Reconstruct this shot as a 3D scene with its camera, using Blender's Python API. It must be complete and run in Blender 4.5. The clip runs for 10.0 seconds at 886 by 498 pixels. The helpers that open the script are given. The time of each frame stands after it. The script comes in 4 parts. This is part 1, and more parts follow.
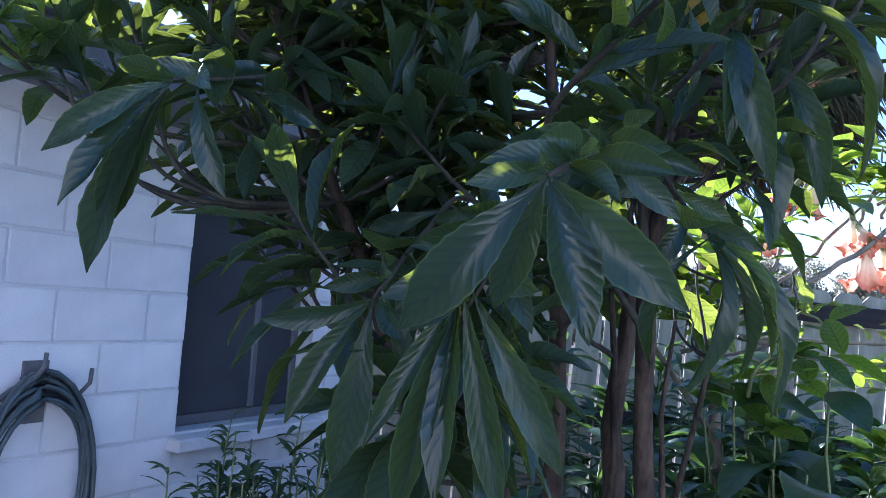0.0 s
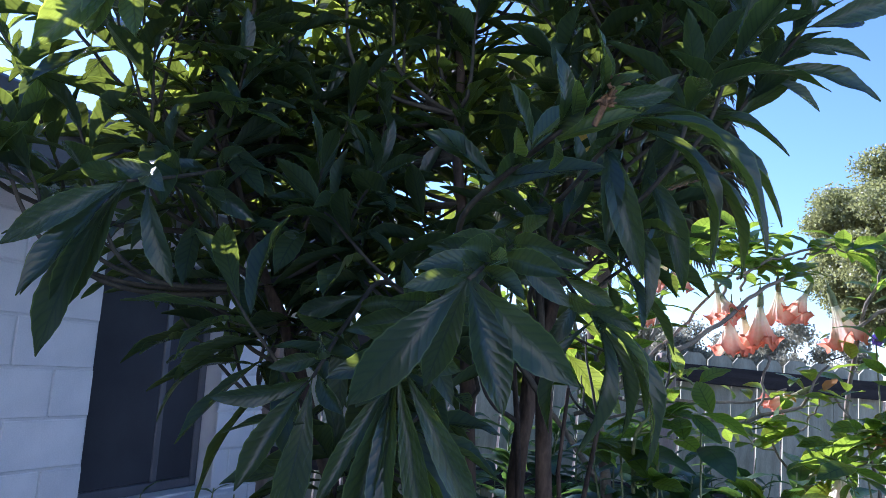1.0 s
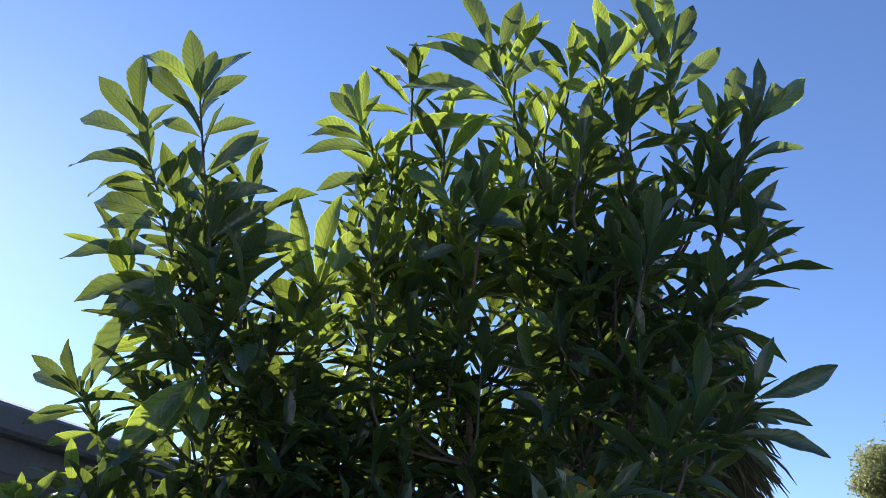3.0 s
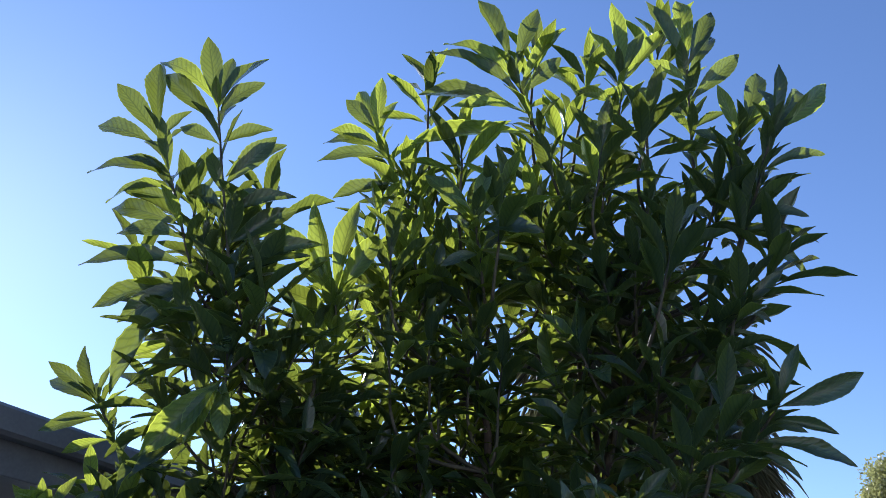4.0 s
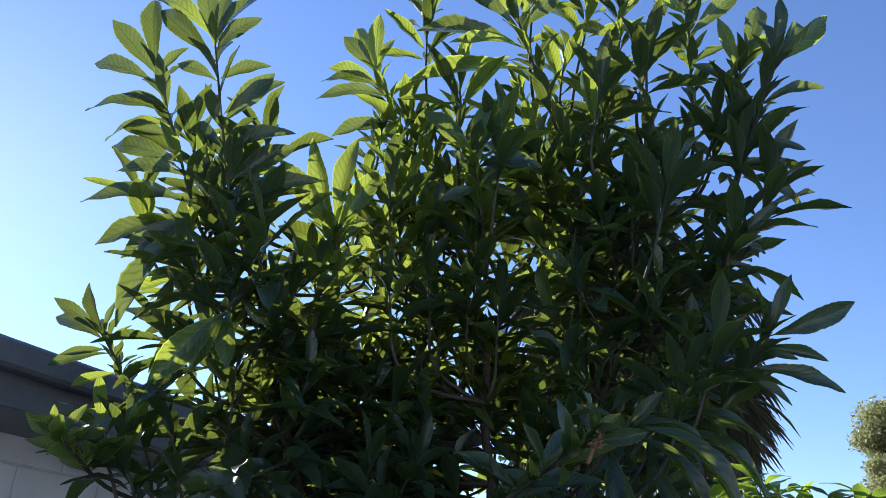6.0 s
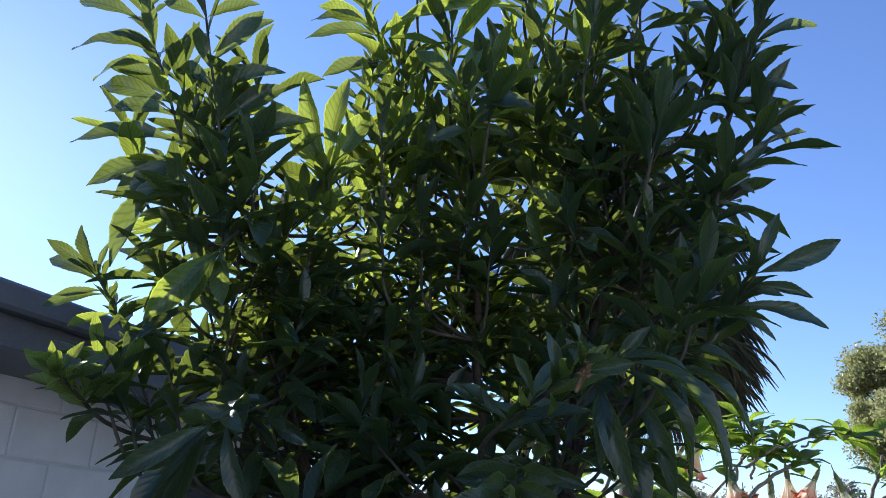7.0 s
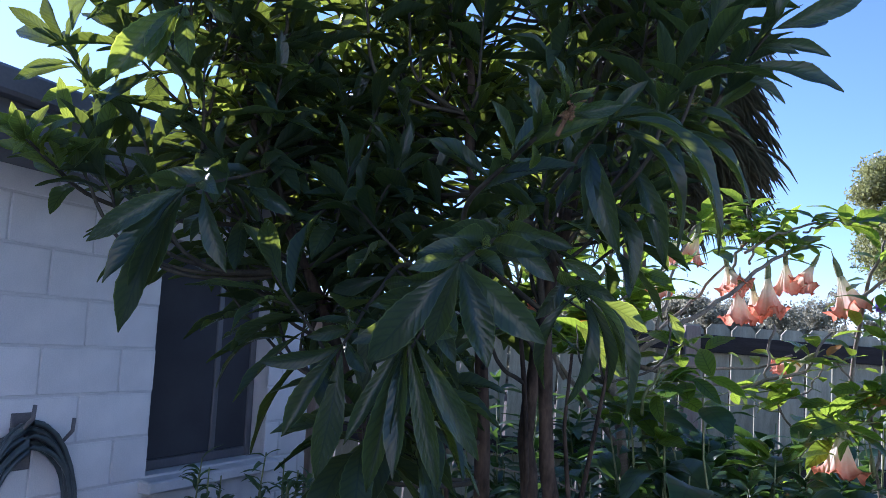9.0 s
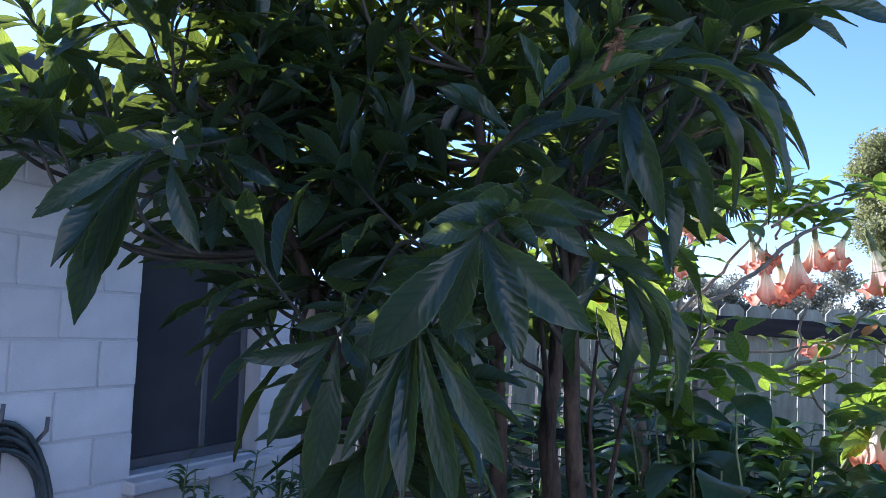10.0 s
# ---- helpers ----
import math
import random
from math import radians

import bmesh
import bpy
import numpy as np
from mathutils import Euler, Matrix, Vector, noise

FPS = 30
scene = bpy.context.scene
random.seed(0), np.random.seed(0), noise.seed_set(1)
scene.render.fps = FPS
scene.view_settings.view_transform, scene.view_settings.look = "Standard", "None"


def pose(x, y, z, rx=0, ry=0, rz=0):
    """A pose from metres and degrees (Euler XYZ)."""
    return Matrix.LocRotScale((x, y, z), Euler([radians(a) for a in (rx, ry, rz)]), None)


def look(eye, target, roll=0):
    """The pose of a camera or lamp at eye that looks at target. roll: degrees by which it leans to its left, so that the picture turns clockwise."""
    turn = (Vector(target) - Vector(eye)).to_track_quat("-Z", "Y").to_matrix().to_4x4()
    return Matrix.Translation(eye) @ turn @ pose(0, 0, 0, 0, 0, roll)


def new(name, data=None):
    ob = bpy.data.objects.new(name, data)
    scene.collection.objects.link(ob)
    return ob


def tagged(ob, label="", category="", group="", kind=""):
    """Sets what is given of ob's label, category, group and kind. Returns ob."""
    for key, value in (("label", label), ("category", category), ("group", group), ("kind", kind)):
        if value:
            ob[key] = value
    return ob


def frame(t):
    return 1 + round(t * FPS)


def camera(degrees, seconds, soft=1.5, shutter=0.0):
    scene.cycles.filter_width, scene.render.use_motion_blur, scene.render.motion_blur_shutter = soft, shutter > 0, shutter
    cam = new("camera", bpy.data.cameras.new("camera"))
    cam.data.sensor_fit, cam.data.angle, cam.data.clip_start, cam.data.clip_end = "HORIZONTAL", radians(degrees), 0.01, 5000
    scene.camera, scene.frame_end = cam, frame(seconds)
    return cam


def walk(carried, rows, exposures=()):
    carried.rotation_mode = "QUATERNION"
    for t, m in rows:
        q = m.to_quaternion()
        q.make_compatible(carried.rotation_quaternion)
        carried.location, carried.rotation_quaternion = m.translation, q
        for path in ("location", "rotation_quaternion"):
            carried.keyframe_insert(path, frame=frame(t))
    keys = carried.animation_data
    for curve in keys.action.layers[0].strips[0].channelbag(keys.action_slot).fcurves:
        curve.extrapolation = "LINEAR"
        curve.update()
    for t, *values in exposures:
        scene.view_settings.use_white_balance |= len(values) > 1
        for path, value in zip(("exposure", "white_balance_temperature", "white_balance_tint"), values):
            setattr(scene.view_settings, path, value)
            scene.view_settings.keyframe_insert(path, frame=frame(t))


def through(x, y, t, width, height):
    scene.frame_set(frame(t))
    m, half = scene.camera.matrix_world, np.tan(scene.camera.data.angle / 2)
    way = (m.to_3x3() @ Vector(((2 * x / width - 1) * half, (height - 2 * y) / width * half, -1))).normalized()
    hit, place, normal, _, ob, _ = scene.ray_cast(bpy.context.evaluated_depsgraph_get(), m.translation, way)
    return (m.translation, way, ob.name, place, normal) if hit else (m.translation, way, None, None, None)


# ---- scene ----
cam = camera(61.0, 10.0, soft=0.8)
PATH = [
    (0, (0.269, 0.176, 1.701), (0.008, 2.154, 1.846), 4.1),
    (0.5, (0.291, 0.075, 1.707), (0.078, 2.052, 1.923), 3.8),
    (1, (0.234, -0.021, 1.717), (0.237, 1.952, 2.045), 3.0),
    (1.5, (0.199, -0.134, 1.743), (0.245, 1.812, 2.202), 2.8),
    (2, (0.268, -0.29, 1.784), (0.233, 1.598, 2.443), 3.4),
    (2.5, (0.282, -0.363, 1.828), (0.213, 1.445, 2.681), 2.8),
    (3, (0.276, -0.406, 1.865), (0.183, 1.345, 2.827), 2.5),
    (4.5, (0.226, -0.382, 1.839), (0.112, 1.353, 2.828), 3.0),
    (5, (0.233, -0.377, 1.82), (0.115, 1.374, 2.781), 3.1),
    (5.5, (0.236, -0.387, 1.817), (0.123, 1.388, 2.732), 2.8),
    (7, (0.239, -0.395, 1.78), (0.16, 1.459, 2.525), 2.0),
    (7.5, (0.234, -0.378, 1.77), (0.163, 1.514, 2.414), 2.0),
    (8, (0.239, -0.351, 1.745), (0.15, 1.581, 2.254), 2.3),
    (8.5, (0.262, -0.301, 1.702), (0.158, 1.66, 2.082), 2.3),
    (9, (0.308, -0.269, 1.693), (0.201, 1.71, 1.964), 2.0),
    (9.5, (0.305, -0.181, 1.671), (0.214, 1.805, 1.891), 1.3),
    (10, (0.265, -0.028, 1.703), (0.173, 1.956, 1.933), 1.1),
]
walk(cam, [(t, look(eye, target, roll)) for t, eye, target, roll in PATH],
     [(0, 1.95, 4950, 28), (1, 1.42, 5000, 28), (2, 1.1, 5200, 28), (3, 0.98, 5450, 21), (5.5, 0.98, 5450, 21),
      (7, 1.02, 5350, 23), (8, 1.1, 5200, 26), (9, 1.2, 5050, 29), (10, 1.4, 4950, 28)])

# ---- light: low sun ahead and to one side, clear blue sky ----
SUN_UP, SUN_LEFT = 25.5, 40.5
world = bpy.data.worlds.new("sky")
scene.world = world
world.use_nodes = True
wn = world.node_tree
sky = wn.nodes.new("ShaderNodeTexSky")
sky.sky_type = "NISHITA"
sky.sun_disc = False
sky.sun_elevation = radians(SUN_UP)
sky.sun_rotation = radians(-SUN_LEFT)
sky.air_density, sky.dust_density, sky.ozone_density = 1.0, 0.07, 2.4
wn.links.new(sky.outputs[0], wn.nodes["Background"].inputs[0])
wn.nodes["Background"].inputs[1].default_value = 0.095
sun = new("sun", bpy.data.lights.new("sun", "SUN"))
sun.data.energy, sun.data.angle, sun.data.color = 5.0, radians(0.5), (1.0, 0.93, 0.82)
sun_way = Vector((-math.sin(radians(SUN_LEFT)) * math.cos(radians(SUN_UP)), math.cos(radians(SUN_LEFT)) * math.cos(radians(SUN_UP)), math.sin(radians(SUN_UP))))
sun.matrix_world = look(sun_way * 40, (0, 0, 0))


# ---- materials ----
def material(name):
    m = bpy.data.materials.new(name)
    m.use_nodes = True
    nt = m.node_tree
    return m, nt, nt.nodes["Principled BSDF"]


def node(nt, kind, **values):
    n = nt.nodes.new(kind)
    for key, v in values.items():
        n.inputs[key].default_value = v
    return n


def ramp(nt, fac, *stops):
    n = nt.nodes.new("ShaderNodeValToRGB")
    while len(n.color_ramp.elements) < len(stops):
        n.color_ramp.elements.new(0.5)
    for e, (p, c) in zip(n.color_ramp.elements, stops):
        e.position, e.color = p, (*c, 1)
    nt.links.new(fac, n.inputs[0])
    return n.outputs[0]


def maths(nt, op, a, b=None):
    n = nt.nodes.new("ShaderNodeMath")
    n.operation = op
    for socket, v in zip(n.inputs, (a, b)):
        if v is None:
            continue
        if hasattr(v, "is_output"):
            nt.links.new(v, socket)
        else:
            socket.default_value = v
    return n.outputs[0]


def mix(nt, fac, a, b, blend="MIX"):
    n = nt.nodes.new("ShaderNodeMix")
    n.data_type, n.blend_type = "RGBA", blend
    for socket, v in ((n.inputs[0], fac), (n.inputs[6], a), (n.inputs[7], b)):
        if hasattr(v, "is_output"):
            nt.links.new(v, socket)
        else:
            socket.default_value = v if isinstance(v, float) else (*v, 1)
    return n.outputs[2]


def bump(nt, bsdf, height, strength, distance):
    n = node(nt, "ShaderNodeBump", Strength=strength, Distance=distance)
    nt.links.new(height, n.inputs["Height"])
    nt.links.new(n.outputs[0], bsdf.inputs["Normal"])
    return n.outputs[0]


def rough_stuff(name, c1, c2, scale=8.0, fine=120.0, rough=0.8, relief=0.4, distance=0.004, stretch=(1, 1, 1), per_piece=0.0):
    """A weathered opaque surface: two colours mottled at two scales, with relief."""
    m, nt, b = material(name)
    tc = nt.nodes.new("ShaderNodeTexCoord")
    mp = nt.nodes.new("ShaderNodeMapping")
    mp.inputs["Scale"].default_value = stretch
    nt.links.new(tc.outputs["Object"], mp.inputs[0])
    big, small = node(nt, "ShaderNodeTexNoise", Scale=scale, Detail=6.0), node(nt, "ShaderNodeTexNoise", Scale=fine, Detail=4.0)
    for n in (big, small):
        nt.links.new(mp.outputs[0], n.inputs["Vector"])
    f = maths(nt, "ADD", maths(nt, "MULTIPLY", big.outputs[0], 0.65), maths(nt, "MULTIPLY", small.outputs[0], 0.35))
    col = ramp(nt, f, (0.36, c1), (0.64, c2))
    if per_piece:
        oi = nt.nodes.new("ShaderNodeObjectInfo")
        k = maths(nt, "ADD", maths(nt, "MULTIPLY", oi.outputs["Random"], per_piece), 1 - per_piece / 2)
        hsv = node(nt, "ShaderNodeHueSaturation")
        nt.links.new(k, hsv.inputs["Value"])
        nt.links.new(col, hsv.inputs["Color"])
        col = hsv.outputs[0]
    nt.links.new(col, b.inputs["Base Color"])
    b.inputs["Roughness"].default_value = rough
    b.inputs["Specular IOR Level"].default_value = 0.5 if rough < 0.6 else 0.2
    bump(nt, b, f, relief, distance)
    return m


def leaf_stuff(name, dark, light, through, veins=13.0, share=0.42, rough=0.38, relief=0.5, wear=0.0):
    """A living leaf: waxy face, light that shines through it, midrib and side veins from the leaf's own coordinates."""
    m, nt, b = material(name)
    uv = nt.nodes.new("ShaderNodeUVMap")
    sep = nt.nodes.new("ShaderNodeSeparateXYZ")
    nt.links.new(uv.outputs[0], sep.inputs[0])
    side = maths(nt, "ABSOLUTE", maths(nt, "SUBTRACT", sep.outputs[0], 0.5))
    tc = nt.nodes.new("ShaderNodeTexCoord")
    uneven = node(nt, "ShaderNodeTexNoise", Scale=2.6, Detail=2.0)
    nt.links.new(tc.outputs["Generated"], uneven.inputs["Vector"])
    along = maths(nt, "ADD", sep.outputs[1], maths(nt, "MULTIPLY", maths(nt, "SUBTRACT", uneven.outputs[0], 0.5), 0.06))
    wave = maths(nt, "SINE", maths(nt, "MULTIPLY", maths(nt, "SUBTRACT", along, maths(nt, "MULTIPLY", side, 0.32)), veins * 6.283))
    vein = maths(nt, "POWER", maths(nt, "ADD", maths(nt, "MULTIPLY", wave, 0.5), 0.5), 4.5)
    rib = maths(nt, "LESS_THAN", side, 0.03)
    lines = maths(nt, "MAXIMUM", maths(nt, "MULTIPLY", vein, 0.7), rib)
    oi, ge = nt.nodes.new("ShaderNodeObjectInfo"), nt.nodes.new("ShaderNodeNewGeometry")
    rnd = maths(nt, "FRACT", maths(nt, "ADD", oi.outputs["Random"], ge.outputs["Random Per Island"]))
    spots = node(nt, "ShaderNodeTexNoise", Scale=9.0, Detail=5.0)
    nt.links.new(tc.outputs["Generated"], spots.inputs["Vector"])
    f = maths(nt, "ADD", maths(nt, "MULTIPLY", rnd, 0.7), maths(nt, "MULTIPLY", spots.outputs[0], 0.3))
    base = mix(nt, f, dark, light)
    base = mix(nt, maths(nt, "MULTIPLY", lines, 0.13), base, (min(1, light[0] * 2.0), min(1, light[1] * 1.7), light[2] * 1.6))
    glow = mix(nt, f, tuple(c * 0.72 for c in through), through)
    glow = mix(nt, maths(nt, "MULTIPLY", lines, 0.85), glow, tuple(c * 0.42 for c in through))
    glow = mix(nt, maths(nt, "MULTIPLY", maths(nt, "LESS_THAN", spots.outputs[0], 0.42), 0.35), glow, tuple(c * 0.6 for c in through))
    # Light catching the leaf margin, painted as a paler edge strip.
    rim = maths(nt, "MULTIPLY", maths(nt, "GREATER_THAN", side, 0.465), 0.6)
    base = mix(nt, maths(nt, "MULTIPLY", rim, 0.3), base, (min(1, light[0] * 3.0), min(1, light[1] * 2.6), light[2] * 2.2))
    glow = mix(nt, rim, glow, tuple(min(1, c * 1.7) for c in through))
    if wear:
        brown = maths(nt, "GREATER_THAN", rnd, 1 - wear)
        base = mix(nt, brown, base, (0.30, 0.16, 0.05))
        glow = mix(nt, brown, glow, (0.75, 0.36, 0.04))
    nt.links.new(base, b.inputs["Base Color"])
    gloss = maths(nt, "MULTIPLY", maths(nt, "ADD", maths(nt, "MULTIPLY", spots.outputs[0], 0.8), maths(nt, "ADD", maths(nt, "MULTIPLY", rnd, 0.4), 0.35)), rough)
    nt.links.new(gloss, b.inputs["Roughness"])
    b.inputs["Specular IOR Level"].default_value = 0.38
    nrm = bump(nt, b, maths(nt, "ADD", lines, maths(nt, "MULTIPLY", wave, 0.4)), relief, 0.0008)
    tr = nt.nodes.new("ShaderNodeBsdfTranslucent")
    nt.links.new(glow, tr.inputs[0])
    nt.links.new(nrm, tr.inputs["Normal"])
    mx = nt.nodes.new("ShaderNodeMixShader")
    mx.inputs[0].default_value = share
    nt.links.new(b.outputs[0], mx.inputs[1])
    nt.links.new(tr.outputs[0], mx.inputs[2])
    nt.links.new(mx.outputs[0], nt.nodes["Material Output"].inputs[0])
    return m


def petal_stuff():
    """Trumpet flower: cream at the tube, peach pink at the rim, thin enough to glow."""
    m, nt, b = material("petal")
    uv = nt.nodes.new("ShaderNodeUVMap")
    sep = nt.nodes.new("ShaderNodeSeparateXYZ")
    nt.links.new(uv.outputs[0], sep.inputs[0])
    tc = nt.nodes.new("ShaderNodeTexCoord")
    nz = node(nt, "ShaderNodeTexNoise", Scale=14.0, Detail=4.0)
    nt.links.new(tc.outputs["Object"], nz.inputs["Vector"])
    f = maths(nt, "ADD", sep.outputs[1], maths(nt, "MULTIPLY", maths(nt, "SUBTRACT", nz.outputs[0], 0.5), 0.3))
    col = ramp(nt, f, (0.12, (0.64, 0.66, 0.36)), (0.42, (0.88, 0.80, 0.60)), (0.64, (0.88, 0.55, 0.36)), (0.9, (0.84, 0.27, 0.15)))
    ribs = maths(nt, "SINE", maths(nt, "MULTIPLY", sep.outputs[0], 6.283 * 15))
    nt.links.new(col, b.inputs["Base Color"])
    b.inputs["Roughness"].default_value = 0.6
    bump(nt, b, ribs, 0.35, 0.002)
    tr = nt.nodes.new("ShaderNodeBsdfTranslucent")
    nt.links.new(col, tr.inputs[0])
    mx = nt.nodes.new("ShaderNodeMixShader")
    mx.inputs[0].default_value = 0.5
    nt.links.new(b.outputs[0], mx.inputs[1])
    nt.links.new(tr.outputs[0], mx.inputs[2])
    nt.links.new(mx.outputs[0], nt.nodes["Material Output"].inputs[0])
    return m


BLOCK = rough_stuff("painted_block", (0.60, 0.61, 0.60), (0.74, 0.74, 0.72), 5, 160, 0.75, 0.5, 0.002, per_piece=0.1)
MORTAR = rough_stuff("mortar", (0.54, 0.55, 0.54), (0.66, 0.66, 0.64), 9, 200, 0.9, 0.5)
CONCRETE = rough_stuff("concrete", (0.55, 0.55, 0.53), (0.72, 0.71, 0.68), 7, 180, 0.85, 0.4)
BOUNCE_PAVING = rough_stuff("bounce_paving", (0.34, 0.33, 0.31), (0.48, 0.465, 0.435), 5, 140, 0.9, 0.5)
FASCIA = rough_stuff("fascia_paint", (0.085, 0.088, 0.095), (0.13, 0.133, 0.14), 4, 90, 0.5, 0.2, 0.001)
SHINGLE = rough_stuff("roof_shingle", (0.10, 0.10, 0.10), (0.20, 0.19, 0.18), 12, 220, 0.95, 0.8)
DARKFRAME = rough_stuff("window_frame_paint", (0.08, 0.085, 0.09), (0.12, 0.12, 0.125), 6, 80, 0.4, 0.1, 0.001)
BOARD = rough_stuff("fence_board", (0.25, 0.245, 0.17), (0.42, 0.41, 0.295), 5, 70, 0.85, 0.6, 0.003, (6, 6, 0.7), per_piece=0.22)
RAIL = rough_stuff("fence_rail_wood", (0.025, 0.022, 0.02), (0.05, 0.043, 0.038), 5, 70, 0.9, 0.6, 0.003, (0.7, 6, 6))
POST = rough_stuff("fence_post_wood", (0.22, 0.17, 0.13), (0.34, 0.27, 0.21), 5, 70, 0.9, 0.6, 0.003, (6, 6, 0.7))
SOIL = rough_stuff("soil", (0.045, 0.033, 0.022), (0.12, 0.09, 0.06), 4, 60, 0.95, 1.0, 0.02)
BARK = rough_stuff("loquat_bark", (0.022, 0.016, 0.010), (0.095, 0.066, 0.041), 26, 130, 0.85, 1.0, 0.006, (1, 1, 0.4))
TWIG = rough_stuff("young_twig", (0.030, 0.027, 0.018), (0.08, 0.070, 0.045), 20, 150, 0.7, 0.5, 0.002)
GREENSTEM = rough_stuff("green_stem", (0.12, 0.15, 0.05), (0.26, 0.27, 0.12), 20, 150, 0.6, 0.3, 0.002)
SHRUBBARK = rough_stuff("shrub_bark", (0.13, 0.11, 0.075), (0.30, 0.25, 0.18), 16, 150, 0.8, 0.6, 0.003)
PALMBARK = rough_stuff("palm_bark", (0.05, 0.038, 0.024), (0.12, 0.09, 0.06), 6, 60, 0.9, 1.0, 0.02)
HOSE = rough_stuff("rubber_hose", (0.045, 0.06, 0.06), (0.08, 0.10, 0.10), 10, 90, 0.32, 0.1, 0.001)
IRON = rough_stuff("painted_iron", (0.09, 0.09, 0.095), (0.16, 0.155, 0.15), 12, 140, 0.45, 0.3, 0.001)
LEAF = leaf_stuff("loquat_leaf", (0.012, 0.026, 0.017), (0.033, 0.056, 0.031), (0.36, 0.45, 0.045), 12, 0.24, 0.24, 0.35)
# Young leaves, and sunlit parts of the crown with brightness put into the colour.
YOUNG_SUNLIT = leaf_stuff("young_and_sunlit_leaf", (0.026, 0.055, 0.020), (0.060, 0.10, 0.032), (0.50, 0.60, 0.05), 12, 0.42, 0.27, 0.45)
SHRUBLEAF = leaf_stuff("trumpet_leaf", (0.016, 0.045, 0.010), (0.040, 0.085, 0.018), (0.54, 0.75, 0.05), 8, 0.41, 0.36, 0.3, 0.01)
LOWLEAF = leaf_stuff("low_leaf", (0.020, 0.050, 0.022), (0.05, 0.09, 0.035), (0.20, 0.36, 0.05), 7, 0.3, 0.4, 0.3)
HERBLEAF = leaf_stuff("herb_leaf", (0.025, 0.055, 0.025), (0.06, 0.10, 0.045), (0.22, 0.36, 0.06), 5, 0.3, 0.5, 0.2)
FARLEAF = leaf_stuff("oak_leaf", (0.14, 0.155, 0.06), (0.27, 0.27, 0.125), (0.58, 0.60, 0.20), 5, 0.4, 0.5, 0.1)
# Aerial haze is put into this paler, greyer leaf colour.
HAZELEAF = leaf_stuff("haze_tinted_leaf", (0.16, 0.155, 0.11), (0.25, 0.24, 0.175), (0.52, 0.50, 0.33), 5, 0.5, 1.0, 0.1)
DRYFROND = leaf_stuff("dry_palm_frond", (0.045, 0.05, 0.03), (0.12, 0.11, 0.065), (0.22, 0.22, 0.09), 4, 0.25, 0.6, 0.1)
PALMLEAF = leaf_stuff("palm_leaf", (0.02, 0.05, 0.02), (0.05, 0.09, 0.03), (0.18, 0.30, 0.05), 4, 0.25, 0.45, 0.1)
DRYBUD = rough_stuff("dry_bud", (0.08, 0.045, 0.02), (0.22, 0.13, 0.06), 60, 300, 0.9, 0.8)
YELLOWLEAF = leaf_stuff("yellow_leaf", (0.40, 0.26, 0.04), (0.55, 0.40, 0.06), (0.85, 0.60, 0.06), 12, 0.5, 0.5, 0.4)
DRYLEAF = rough_stuff("dry_leaf", (0.42, 0.32, 0.22), (0.66, 0.55, 0.42), 30, 160, 0.7, 0.5, 0.002)
PETAL = petal_stuff()
SCREEN = rough_stuff("insect_screen", (0.035, 0.037, 0.042), (0.055, 0.058, 0.063), 3, 300, 0.8, 0.3, 0.001)
GLASS, gnt, gb = material("window_glass")
gb.inputs["Base Color"].default_value = (0.02, 0.025, 0.03, 1)
gb.inputs["Roughness"].default_value = 0.05
gb.inputs["Transmission Weight"].default_value = 0.6


# ---- mesh helpers ----
def mesh_of(name, bm, mat, smooth=True):
    me = bpy.data.meshes.new(name)
    bm.normal_update()
    bm.to_mesh(me)
    bm.free()
    me.materials.append(mat)
    if smooth:
        me.shade_smooth()
    return me


def part(name, bm, mat, parent=None, label="", smooth=True):
    ob = new(name, bm if isinstance(bm, bpy.types.Mesh) else mesh_of(name, bm, mat, smooth))
    if parent:
        ob.parent = parent
    return tagged(ob, label)


def thing(name, place, label, category, group="", kind=""):
    ob = new(name)
    ob.location = place
    ob.empty_display_size = 0.1
    return tagged(ob, label, category, group, kind)


def box(bm, x0, x1, y0, y1, z0, z1, bevel=0.0):
    made = bmesh.ops.create_cube(bm, size=1.0)["verts"]
    for v in made:
        v.co = Vector(((x0 + x1) / 2 + v.co.x * (x1 - x0), (y0 + y1) / 2 + v.co.y * (y1 - y0), (z0 + z1) / 2 + v.co.z * (z1 - z0)))
    if bevel:
        edges = {e for v in made for e in v.link_edges}
        bmesh.ops.bevel(bm, geom=list(edges), offset=bevel, segments=1, affect="EDGES")
    return bm


def boxed(*a, **k):
    return box(bmesh.new(), *a, **k)


def sweep(bm, pts, radii, sides=8, wobble=0.0, seed=0):
    """A tapered tube along a line of points."""
    pts = [Vector(p) for p in pts]
    rings, up = [], Vector((0.13, 0.97, 0.21))
    for i, p in enumerate(pts):
        way = (pts[min(i + 1, len(pts) - 1)] - pts[max(i - 1, 0)]).normalized()
        a = way.cross(up)
        a = a.normalized() if a.length > 1e-4 else Vector((1, 0, 0))
        b = way.cross(a)
        ring = []
        for k in range(sides):
            w = 2 * math.pi * k / sides
            r = radii[i] * (1 + wobble * noise.noise(Vector((p.x * 9 + k * 1.7 + seed, p.y * 9, p.z * 9))))
            ring.append(bm.verts.new(p + (a * math.cos(w) + b * math.sin(w)) * r))
        rings.append(ring)
    for r0, r1 in zip(rings, rings[1:]):
        for k in range(sides):
            bm.faces.new((r0[k], r0[(k + 1) % sides], r1[(k + 1) % sides], r1[k]))
    bm.faces.new(rings[0][::-1])
    bm.faces.new(rings[-1])
    return bm


